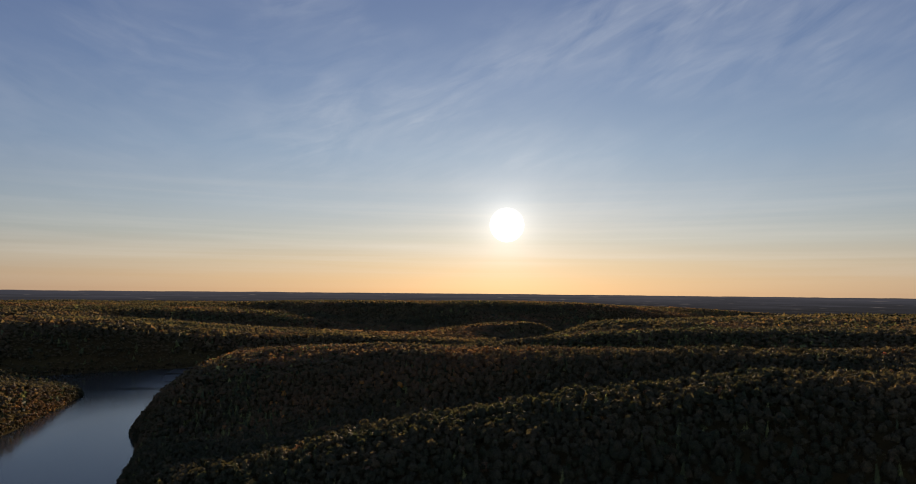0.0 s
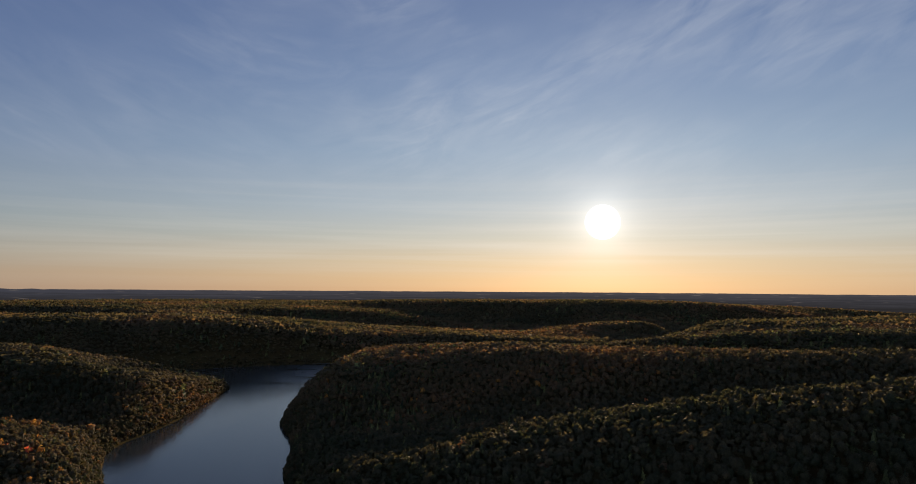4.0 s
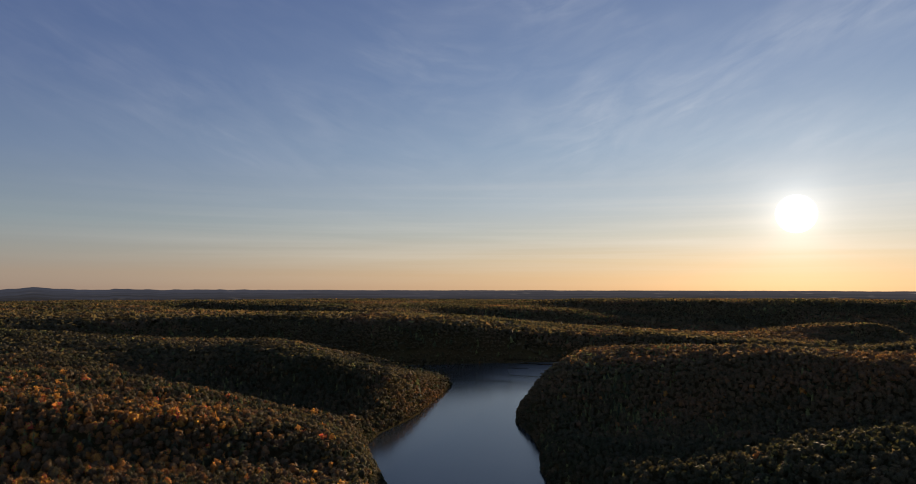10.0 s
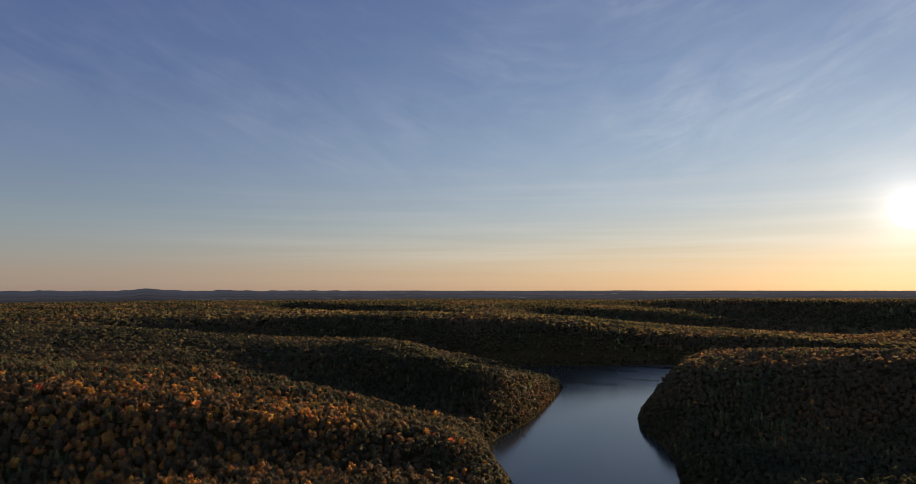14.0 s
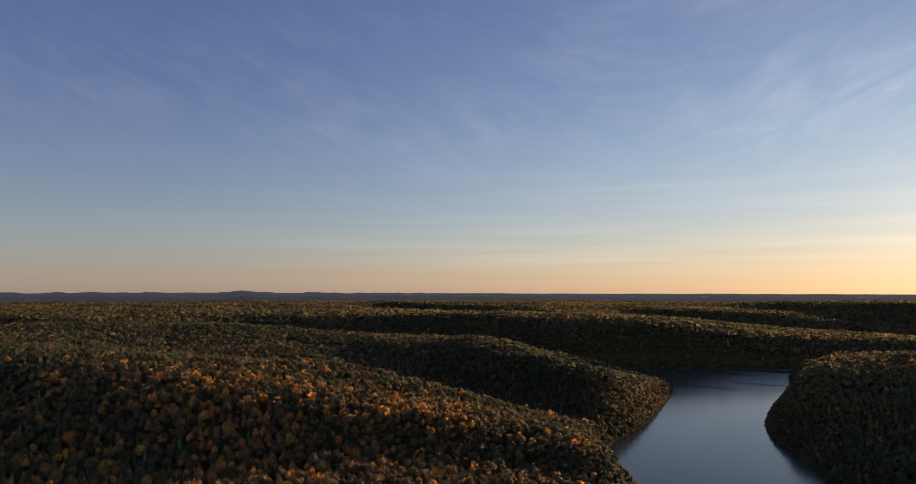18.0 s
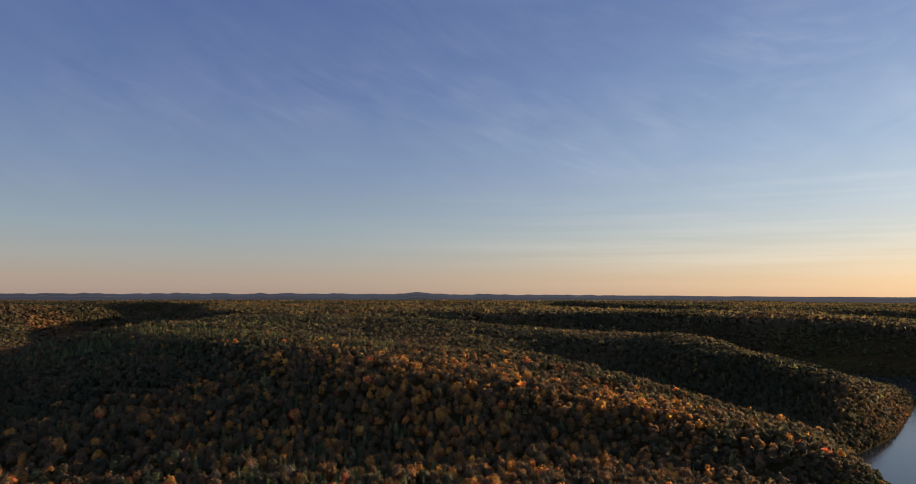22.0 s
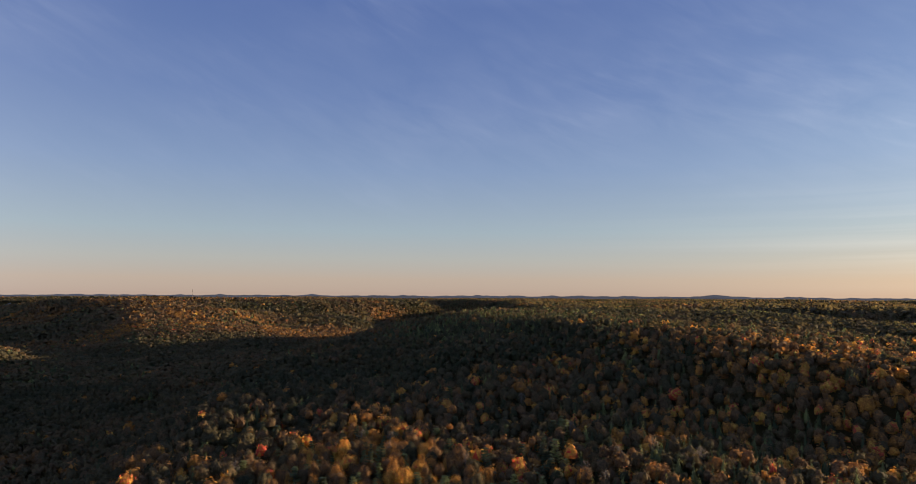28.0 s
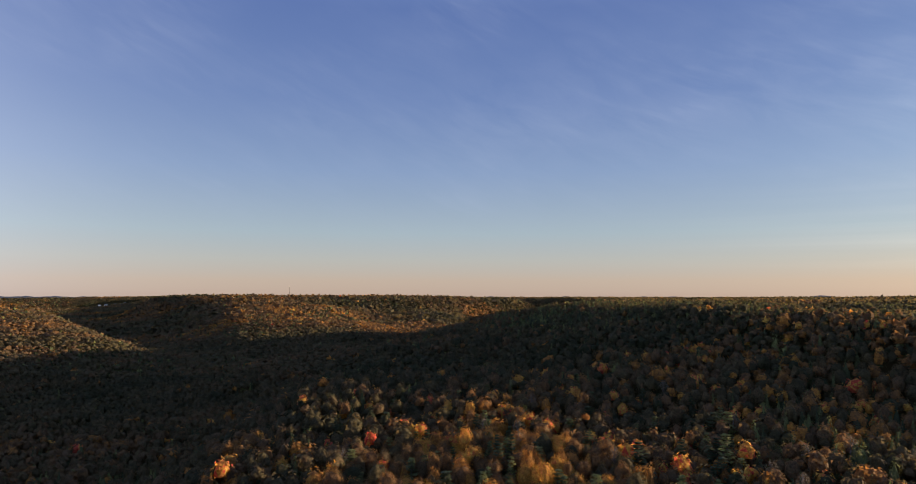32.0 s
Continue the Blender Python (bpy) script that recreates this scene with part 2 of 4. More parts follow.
HARDWOOD = leaf_material("autumn_leaves", [(0.0, (0.035, 0.045, 0.025)), (0.25, (0.060, 0.058, 0.035)), (0.42, (0.090, 0.078, 0.045)), (0.60, (0.124, 0.084, 0.052)),
                                           (0.76, (0.24, 0.128, 0.048)), (0.88, (0.43, 0.215, 0.050)), (0.95, (0.48, 0.33, 0.075)), (1.0, (0.46, 0.09, 0.06))])
CONIFER = leaf_material("pine_needles", [(0.0, (0.034, 0.047, 0.025)), (0.5, (0.064, 0.080, 0.037)), (1.0, (0.17, 0.19, 0.07))], 0.22)
TWIGS = leaf_material("bare_twigs", [(0.0, (0.17, 0.14, 0.12)), (1.0, (0.30, 0.26, 0.23))], 0.1)


def ground_material():
    m, n = material("forest_floor")
    pos = n.add("NewGeometry").outputs["Position"]
    a, b = n.noise(pos, 0.012, 4.0), n.noise(pos, 0.13, 5.0, 0.65)
    base = n.mix(b, (0.03, 0.026, 0.014, 1), (0.075, 0.045, 0.02, 1))
    base = n.mix(n.math("MULTIPLY", a, 0.7), base, (0.045, 0.05, 0.02, 1))
    bump = n.add("Bump", Height=b, Strength=0.8, Distance=3.0)
    bsdf = n.add("BsdfDiffuse", Color=base, Normal=bump.outputs[0])
    n.add("OutputMaterial", Surface=bsdf.outputs[0])
    return m


def water_material():
    m, n = material("lake_water")
    pos = n.add("NewGeometry").outputs["Position"]
    ripple = n.noise(pos, 0.9, 3.0, 0.6)
    calm = n.noise(n.add("Mapping", Vector=pos, Rotation=(0, 0, 0.3), Scale=(0.006, 0.0018, 1)).outputs[0], 1.0, 3.0)
    # the far reach lies sheltered, but for a few gusts
    reach = n.math("DIVIDE", n.math("SUBTRACT", n.add("SeparateXYZ", Vector=pos).outputs[1], 1150.0), 350.0, clamp=True)
    still = n.math("SUBTRACT", 1.0, n.math("MULTIPLY", reach, 0.6))
    gust = n.noise(n.add("Mapping", Vector=pos, Rotation=(0, 0, -0.5), Scale=(0.0022, 0.017, 1)).outputs[0], 1.0, 3.0)
    lane = n.math("DIVIDE", n.math("ADD", n.add("SeparateXYZ", Vector=pos).outputs[0], 600.0), 170.0, clamp=True)
    gust = n.math("MULTIPLY", n.ramp(gust, [(0.36, (0, 0, 0)), (0.50, (1, 1, 1))]), n.math("MULTIPLY", n.math("MULTIPLY", reach, lane), 0.34))
    bump = n.add("Bump", Height=ripple, Strength=n.math("MULTIPLY", n.math("MULTIPLY", calm, 0.18), still), Distance=0.35)
    rough = n.math("ADD", n.math("MULTIPLY", n.math("MULTIPLY_ADD", calm, 0.16, 0.05), still), gust)
    bsdf = n.add("BsdfPrincipled", Base_Color=(0.02, 0.028, 0.032, 1), Roughness=rough, IOR=1.33, Normal=bump.outputs[0])
    n.add("OutputMaterial", Surface=bsdf.outputs[0])
    return m


GROUND, WATER = ground_material(), water_material()

# ---- the lie of the land: ridge and valley lines (x, y, height above the lake) ----
LAKE = [(-190, 440), (-235, 600), (-255, 660), (-270, 735), (-288, 790), (-329, 880), (-346, 960), (-350, 1050), (-347, 1250), (-358, 1390), (-372, 1490),
        (-330, 1560), (-250, 1640), (-310, 1690), (-405, 1610), (-580, 1520), (-700, 1450), (-900, 1350), (-890, 1270), (-680, 1235), (-560, 1215), (-518, 1190),
        (-503, 1100), (-489, 1000), (-475, 900), (-471, 840), (-475, 760), (-462, 700), (-435, 650), (-390, 580), (-330, 480), (-270, 420)]
LINES = [
    # ridge that comes down from the right plateau
    [(1300, 300, 114), (700, 340, 116), (450, 370, 112), (340, 400, 109), (265, 460, 112), (150, 525, 90), (75, 520, 73), (-41, 543, 54), (-150, 590, 24)],
    # hill behind it, running out into the lake
    [(1300, 620, 112), (700, 600, 111), (336, 670, 107), (150, 850, 92), (0, 1045, 81), (-90, 1110, 76), (-200, 1250, 60), (-300, 1380, 32), (-340, 1440, 15)],
    [(520, 560, 106), (250, 570, 86), (90, 640, 52), (-60, 690, 26), (-200, 730, 8)],
    # next ridges to the right
    [(1500, 950, 110), (900, 1000, 108), (439, 1082, 103), (250, 1200, 82), (120, 1400, 45)],
    [(1000, 800, 86), (600, 850, 76), (300, 950, 70), (150, 1150, 54), (-60, 1400, 20), (-200, 1560, 5)],
    [(1600, 1500, 112), (1000, 1550, 108), (600, 1700, 90)],
    # the river's valley beyond the lake
    [(-250, 1660, 2), (0, 1780, 4), (250, 1900, 6), (400, 2150, 8), (620, 2380, 8), (800, 2650, 10), (1050, 2900, 14), (1500, 2950, 20), (2200, 3200, 28)],
    [(496, 2454, 50), (430, 2540, 42)],
    # far shore ridge, and the ridge behind it
    [(-1900, 1300, 90), (-1420, 1440, 90), (-1075, 1655, 92), (-850, 1740, 88), (-686, 1820, 80), (-450, 1873, 50), (-150, 1940, 36), (50, 1960, 24), (300, 2080, 10)],
    [(-1000, 2850, 85), (-513, 2854, 70), (-318, 2832, 44), (-122, 2790, 22), (200, 2700, 15)],
    [(-800, 2450, 50), (-400, 2500, 20), (0, 2450, 10)],
    [(-500, 3450, 105), (191, 3480, 106), (575, 3600, 108), (1000, 3350, 104), (1200, 3260, 85), (1290, 3220, 56)],
    # left hill with its point, and the hollow in front of it
    [(-1300, 860, 88), (-1100, 920, 80), (-916, 975, 74), (-760, 935, 78), (-654, 895, 67), (-605, 985, 38), (-562, 1085, 15), (-528, 1165, 5)],
    [(-490, 735, 6), (-610, 720, 24), (-760, 680, 50), (-950, 650, 76)],
    [(-900, 1280, 5), (-1050, 1180, 25), (-1300, 1080, 55)],
    # near left hill up to the pine plateau, and its flank towards the start
    [(-1550, 720, 90), (-1320, 500, 91), (-1180, 350, 93), (-1100, 318, 95), (-900, 330, 95), (-738, 335, 93), (-583, 420, 76), (-499, 520, 55), (-432, 560, 33)],
    [(-780, 400, 91), (-697, 519, 83), (-600, 535, 69), (-520, 570, 48), (-465, 620, 25)],
    [(-860, 240, 84), (-683, 200, 67), (-597, 210, 51), (-546, 267, 43), (-466, 381, 41), (-400, 470, 20)],
    [(-1136, 270, 84), (-1058, 165, 70), (-967, 105, 60), (-880, 85, 56), (-757, 45, 55), (-677, 22, 57), (-625, 0, 53), (-571, -20, 48)],
    [(-740, 120, 62), (-647, 110, 56), (-585, 150, 50), (-520, 110, 40)],
    # low ground under the flight, and the side valley below the near hill
    [(-260, 400, 3), (-200, 250, 6), (-300, 60, 6), (-450, -90, 6), (-580, -150, 5), (-720, -125, 5), (-900, -110, 5), (-1180, -60, 4), (-1400, 110, 8), (-1650, 280, 12), (-1900, 420, 16), (-2350, 600, 14), (-2700, 790, 14), (-3050, 920, 16), (-3500, 1040, 24)],
    [(-2150, 950, 84), (-2500, 1090, 84), (-2900, 1270, 84), (-3350, 1370, 86), (-3900, 1400, 86)],
    [(-200, 250, 6), (-50, 220, 12), (250, 180, 26), (700, 130, 50)],
    [(-720, -300, 6), (-1000, -260, 6), (-1180, -170, 5), (-1450, -170, 6), (-1900, -370, 8), (-2500, -640, 12), (-3300, -1000, 16), (-4200, -1500, 24)],
    # hill with the mast, its front spur, and the spur opposite
    [(-3000, -520, 96), (-2700, -150, 98), (-2600, 250, 98), (-2700, 760, 92)],
    [(-2700, -150, 98), (-2250, -130, 78), (-1850, -110, 46), (-1480, -50, 14)],
    [(-2250, 300, 56), (-1980, 200, 30)],
    [(-1340, -262, 14), (-1500, -370, 38), (-1800, -560, 62), (-2200, -780, 78), (-2700, -1050, 92)],
    [(200, -300, 90), (-200, -420, 95), (-600, -600, 100)],
]


def smooth(a, b, v):
    s = np.clip((v - a) / (b - a), 0, 1)
    return s * s * (3 - 2 * s)


def value_noise(x, y, size, seed):
    """Smooth noise between 0 and 1 with cells of that size."""
    rng = np.random.default_rng(seed)
    grid = rng.random((128, 128))
    u, v = x / size + 500.3, y / size + 500.7
    i, j = np.floor(u).astype(int), np.floor(v).astype(int)
    a, b = u - i, v - j
    a, b = a * a * (3 - 2 * a), b * b * (3 - 2 * b)
    g = lambda p, q: grid[(i + p) % 128, (j + q) % 128]
    return (g(0, 0) * (1 - a) + g(1, 0) * a) * (1 - b) + (g(0, 1) * (1 - a) + g(1, 1) * a) * b


def lake_distance(x, y):
    """Metres from the shore, negative on the water."""
    best = np.full(x.shape, 1e9)
    inside = np.zeros(x.shape, bool)
    for (x0, y0), (x1, y1) in zip(LAKE, LAKE[1:] + LAKE[:1]):
        dx, dy = x1 - x0, y1 - y0
        t = np.clip(((x - x0) * dx + (y - y0) * dy) / (dx * dx + dy * dy), 0, 1)
        best = np.minimum(best, np.hypot(x - x0 - t * dx, y - y0 - t * dy))
        if dy:
            inside ^= ((y0 > y) != (y1 > y)) & (x < (y - y0) / dy * dx + x0)
    return np.where(inside, -best, best)


def sampled_lines(step=35.0):
    pts = []
    for line in LINES:
        for (x0, y0, h0), (x1, y1, h1) in zip(line, line[1:]):
            k = max(1, int(math.hypot(x1 - x0, y1 - y0) / step))
            pts += [(x0 + (x1 - x0) * i / k, y0 + (y1 - y0) * i / k, h0 + (h1 - h0) * i / k) for i in range(k)]
        pts.append(line[-1])
    return np.array(pts)


CENTRE = (-190.0, 0.0)
RIM = 4720.0


def plateau(x, y):
    far = np.hypot(x - CENTRE[0], y - CENTRE[1])
    # to the north the hills are modelled less far out
    far = far * (1 + 0.16 * smooth(-96, -74, np.degrees(np.arctan2(x - CENTRE[0], y - CENTRE[1]))))
    base = 84 + 26 * value_noise(x, y, 620, 1) + 9 * value_noise(x, y, 230, 2)
    cut = smooth(0.30, 0.0, np.abs(value_noise(x, y, 1300, 3) - 0.5) * 2)
    base = base - 45 * cut * smooth(1500, 2300, far)
    rim = 84 + 10 * value_noise(x, y, 330, 4)
    k = smooth(3300, RIM, far)
    return base * (1 - k) + rim * k - 120 * smooth(RIM + 40, 5400, far)


def land(x, y):
    """Height of the ground."""
    x, y = np.asarray(x, float), np.asarray(y, float)
    shape = x.shape
    x, y = x.ravel(), y.ravel()
    lines = sampled_lines()
    out = np.empty(x.shape)
    for s in range(0, len(x), 20000):
        dx, dy = x[s:s + 20000, None] - lines[:, 0], y[s:s + 20000, None] - lines[:, 1]
        w = (dx * dx + dy * dy + 900.0) ** -1.95
        out[s:s + 20000] = ((w * lines[:, 2]).sum(1) + 8e-10 * plateau(x[s:s + 20000], y[s:s + 20000])) / (w.sum(1) + 8e-10)
    out += 5.0 * (value_noise(x, y, 120, 5) - 0.5) * smooth(10, 50, out) + 2.0 * (value_noise(x, y, 45, 6) - 0.5)
    d = lake_distance(x, y)
    bank = np.where(d < 0, np.maximum(d * 1.3, -8.0), np.minimum(0.6 + d * 0.6, out))
    out = np.where(d < 0, bank, bank + (np.maximum(out, 3.0) - bank) * smooth(0, 85, d))
    return out.reshape(shape)


class HeightGrid:
    """Heights worked out once on a grid, then looked up."""

    def __init__(self, x0, y0, x1, y1, step):
        self.x0, self.y0, self.step = x0, y0, step
        self.xs, self.ys = np.arange(x0, x1 + step, step), np.arange(y0, y1 + step, step)
        gx, gy = np.meshgrid(self.xs, self.ys, indexing="ij")
        self.h = land(gx, gy)

    def __call__(self, x, y):
        u = np.clip((x - self.x0) / self.step, 0, len(self.xs) - 1.001)
        v = np.clip((y - self.y0) / self.step, 0, len(self.ys) - 1.001)
        i, j = u.astype(int), v.astype(int)
        a, b = u - i, v - j
        h = self.h
        return (h[i, j] * (1 - a) + h[i + 1, j] * a) * (1 - b) + (h[i, j + 1] * (1 - a) + h[i + 1, j + 1] * a) * b


NEAR = HeightGrid(-1700, -700, 900, 2000, 12.5)
FAR = HeightGrid(-5500, -5300, 5200, 5400, 50.0)


def height(x, y):
    inner = (x > -1690) & (x < 890) & (y > -690) & (y < 1990)
    return np.where(inner, NEAR(x, y), FAR(x, y))


def mesh_object(name, verts, faces, mat, attrs=(), smooth_shade=False):
    """One mesh object from arrays of places and of equal-sided faces."""
    me = bpy.data.meshes.new(name)
    k, side = faces.shape
    me.vertices.add(len(verts))
    me.vertices.foreach_set("co", np.ascontiguousarray(verts, np.float32).ravel())
    me.loops.add(k * side)
    me.loops.foreach_set("vertex_index", np.ascontiguousarray(faces, np.int32).ravel())
    me.polygons.add(k)
    me.polygons.foreach_set("loop_start", np.arange(k, dtype=np.int32) * side)
    me.polygons.foreach_set("use_smooth", np.full(k, smooth_shade))
    for key, domain, values in attrs:
        flat = values.ndim == 1
        a = me.attributes.new(key, "FLOAT" if flat else "FLOAT_VECTOR", domain)
        a.data.foreach_set("value" if flat else "vector", np.ascontiguousarray(values, np.float32).ravel())
    me.update(calc_edges=True)
    me.materials.append(mat)
    return new(name, me)


# ---- ground and lake ----
def build_ground():
    """One sheet, fine near the lake and coarser outwards."""
    xs = np.concatenate([np.arange(-5500, -1700, 50), np.arange(-1700, 900, 12.5), np.arange(900, 5201, 50)])
    ys = np.concatenate([np.arange(-5300, -700, 50), np.arange(-700, 2000, 12.5), np.arange(2000, 5401, 50)])
    gx, gy = np.meshgrid(xs, ys, indexing="ij")
    v = np.stack([gx, gy, height(gx, gy)], -1).reshape(-1, 3)
    i, j = np.meshgrid(np.arange(len(xs) - 1), np.arange(len(ys) - 1), indexing="ij")
    a = (i * len(ys) + j).ravel()
    ob = mesh_object("ground", v, np.stack([a, a + len(ys), a + len(ys) + 1, a + 1], 1), GROUND, smooth_shade=True)
    tagged(ob, "leaf-strewn forest floor of rolling wooded hills", "ground", kind="structure")


build_ground()


def build_lake():
    bm = bmesh.new()
    # the sheet reaches a little under the banks
    pts = np.array(LAKE, float)
    mid = np.roll(pts, -1, 0) - np.roll(pts, 1, 0)
    nrm = np.stack([mid[:, 1], -mid[:, 0]], 1) / np.linalg.norm(mid, axis=1)[:, None]
    if lake_distance(np.array([pts[4, 0] + nrm[4, 0] * 5]), np.array([pts[4, 1] + nrm[4, 1] * 5]))[0] < 0:
        nrm = -nrm
    verts = [bm.verts.new((*(p + q * 2.0), 0.0)) for p, q in zip(pts, nrm)]
    face = bm.faces.new(verts)
    bmesh.ops.triangulate(bm, faces=[face])
    bmesh.ops.recalc_face_normals(bm, faces=bm.faces)
    if bm.faces[:][0].normal.z < 0:
        bmesh.ops.reverse_faces(bm, faces=bm.faces[:])
    me = bpy.data.meshes.new("water")
    bm.to_mesh(me)
    bm.free()
    me.materials.append(WATER)
    tagged(new("water", me), "calm blue-grey lake water reflecting the evening sky", "lake", kind="structure")


build_lake()


# ---- woods ----
# cleared fields on the far plateau: centre, half-lengths
FIELDS = [(-1430, 3400, 150, 110), (-930, 3500, 120, 90), (-2640, 2230, 170, 130), (-2700, 1650, 110, 80), (-1960, 3010, 130, 90)]
VILLAGE = (-4290, -1120, 140, 170)
CREEK = [(-1080, -92), (-1180, -60), (-1290, 15), (-1400, 110)]


def open_ground(x, y):
    """True where trees may stand."""
    ok = np.ones(x.shape, bool)
    for cx, cy, a, b in FIELDS + [VILLAGE]:
        ok &= ((x - cx) / a) ** 2 + ((y - cy) / b) ** 2 > 1.1
    for (x0, y0), (x1, y1) in zip(CREEK, CREEK[1:]):
        t = np.clip(((x - x0) * (x1 - x0) + (y - y0) * (y1 - y0)) / ((x1 - x0) ** 2 + (y1 - y0) ** 2), 0, 1)
        ok &= np.hypot(x - x0 - t * (x1 - x0), y - y0 - t * (y1 - y0)) > 9
    return ok


def spots(rng, lo, hi, spacing, behind=False):
    """Jittered places for trees at that distance from the flight's middle line."""
    r = hi + 250
    xs = np.arange(CENTRE[0] - r, CENTRE[0] + r, spacing)
    ys = np.arange(CENTRE[1] - r, CENTRE[1] + r, spacing)
    gx, gy = np.meshgrid(xs, ys, indexing="ij")
    gx = (gx + rng.uniform(-0.6, 0.6, gx.shape) * spacing).ravel()
    gy = (gy + rng.uniform(-0.6, 0.6, gy.shape) * spacing).ravel()
    d = np.hypot(gx - np.clip(gx, -380, 0), gy)
    az = np.degrees(np.arctan2(gx - CENTRE[0], gy + 150))
    ahead = (az > -124) & (az < 52)
    keep = (d >= lo) & (d < hi) & (ahead if not behind else ~ahead)
    gx, gy = gx[keep], gy[keep]
    keep = (lake_distance(gx, gy) > 2.5) & open_ground(gx, gy)
    if not behind:
        keep &= in_sight(gx, gy)
    return gx[keep], gy[keep]


def in_sight(x, y):
    """True where a tree is not wholly behind a hill, as seen from the stretch of air over the lake's foot."""
    top = height(x, y) + 32.0
    seen = np.zeros(x.shape, bool)
    for ex, ey, ez in ((0.0, 0.0, 181.0), (-190.0, 10.0, 178.0), (-380.0, 8.0, 120.0)):
        clear = np.ones(x.shape, bool)
        for f in np.linspace(0.12, 0.97, 40):
            clear &= ez + (top - ez) * f > FAR(ex + (x - ex) * f, ey + (y - ey) * f) - 2.0
        seen |= clear
    return seen


def is_conifer(rng, x, y):
    pines = np.exp(-(((x + 1080) / 230) ** 2 + ((y - 360) / 160) ** 2)) + 0.7 * np.exp(-(((x + 820) / 120) ** 2 + ((y - 470) / 90) ** 2))
    p = 0.04 + 0.75 * pines + 0.07 * np.exp(-(((x + 640) / 80) ** 2 + ((y - 60) / 80) ** 2)) + 0.3 * smooth(0.68, 0.85, value_noise(x, y, 170, 11)) + 0.15 * smooth(0.65, 0.9, value_noise(x, y, 60, 12))
    return rng.random(x.shape) < p


def tones(rng, x, y, spread=1.0):
    """How far each tree has turned, from green to red, with some sunlight put into the tone."""
    # most motley west of the lake and on the western hill; evened elsewhere as if shaded
    even = 0.4 + 0.6 * np.clip(1.3 * np.exp(-(((x + 620) / 330) ** 2 + ((y - 330) / 330) ** 2)) + np.exp(-(((x + 560) / 150) ** 2 + ((y - 30) / 130) ** 2)) + 0.6 * smooth(-1600, -2200, x), 0, 1)
    t = 0.12 + 0.45 * value_noise(x, y, 260, 13) + 0.3 * (value_noise(x, y, 45, 14) - 0.5) + rng.normal(0, 1.0, x.shape) * 0.19 * spread * even
    # first term: extra gold painted in for backlit leaves on the lakeward slope
    t += 0.17 * np.exp(-(((x + 440) / 130) ** 2 + ((y - 510) / 150) ** 2)) + 0.10 * smooth(-1000, -1350, x) * smooth(900, 300, y) + 0.03 * smooth(1300, 2200, np.hypot(x, y))
    t += 0.07 * np.exp(-(((x + 540) / 170) ** 2 + ((y - 330) / 200) ** 2)) + 0.20 * np.exp(-(((x + 590) / 90) ** 2 + ((y - 50) / 90) ** 2))
    # gold tone standing in for low sun on the point's eastern shore
    t += 0.30 * np.exp(-(((x + 497) / 40) ** 2 + ((y - 960) / 170) ** 2))
    t += 0.20 * np.exp(-(((x + 2520) / 260) ** 2 + ((y - 430) / 260) ** 2))
    late = rng.random(x.shape) < 0.08 * spread ** 2 * even ** 2
    return np.where(rng.random(x.shape) < 0.006 * spread ** 3 * even ** 3, 0.99, np.clip(np.where(late, t + 0.35, t), 0.02, 0.95))


def triangles(rng, centre, normal, size):
    """A triangle of that size at each place, turned at random about its normal."""
    normal = normal / np.linalg.norm(normal, axis=-1, keepdims=True)
    side = np.cross(normal, rng.normal(size=normal.shape))
    side /= np.linalg.norm(side, axis=-1, keepdims=True) + 1e-9
    other = np.cross(normal, side)
    s = size[..., None]
    a = centre + side * s
    b = centre + (-0.5 * side + 0.87 * other) * s * rng.uniform(0.6, 1.2, s.shape)
    c = centre + (-0.5 * side - 0.87 * other) * s * rng.uniform(0.6, 1.2, s.shape)
    return np.stack([a, b, c], -2)


def sphere_dirs(rng, shape, low=-1.0):
    z = rng.uniform(low, 1.0, shape)
    a = rng.uniform(0, 2 * np.pi, shape)
    r = np.sqrt(1 - z * z)
    return np.stack([r * np.cos(a), r * np.sin(a), z], -1)


def billow(d, lobes):
    """How far a crown reaches in each direction, swelling over its lobes, and the way it faces there."""
    near = np.einsum("nkc,nlc->nkl", d, lobes)
    best = near.argmax(-1)
    close = np.take_along_axis(near, best[..., None], -1)
    swell = np.clip((close - 0.45) / 0.55, 0, 1) ** 0.7
    axis = np.take_along_axis(lobes, best[..., None].repeat(3, -1), 1)
    return 0.66 + 0.4 * swell, d + 1.3 * unit(d - axis * 0.66)


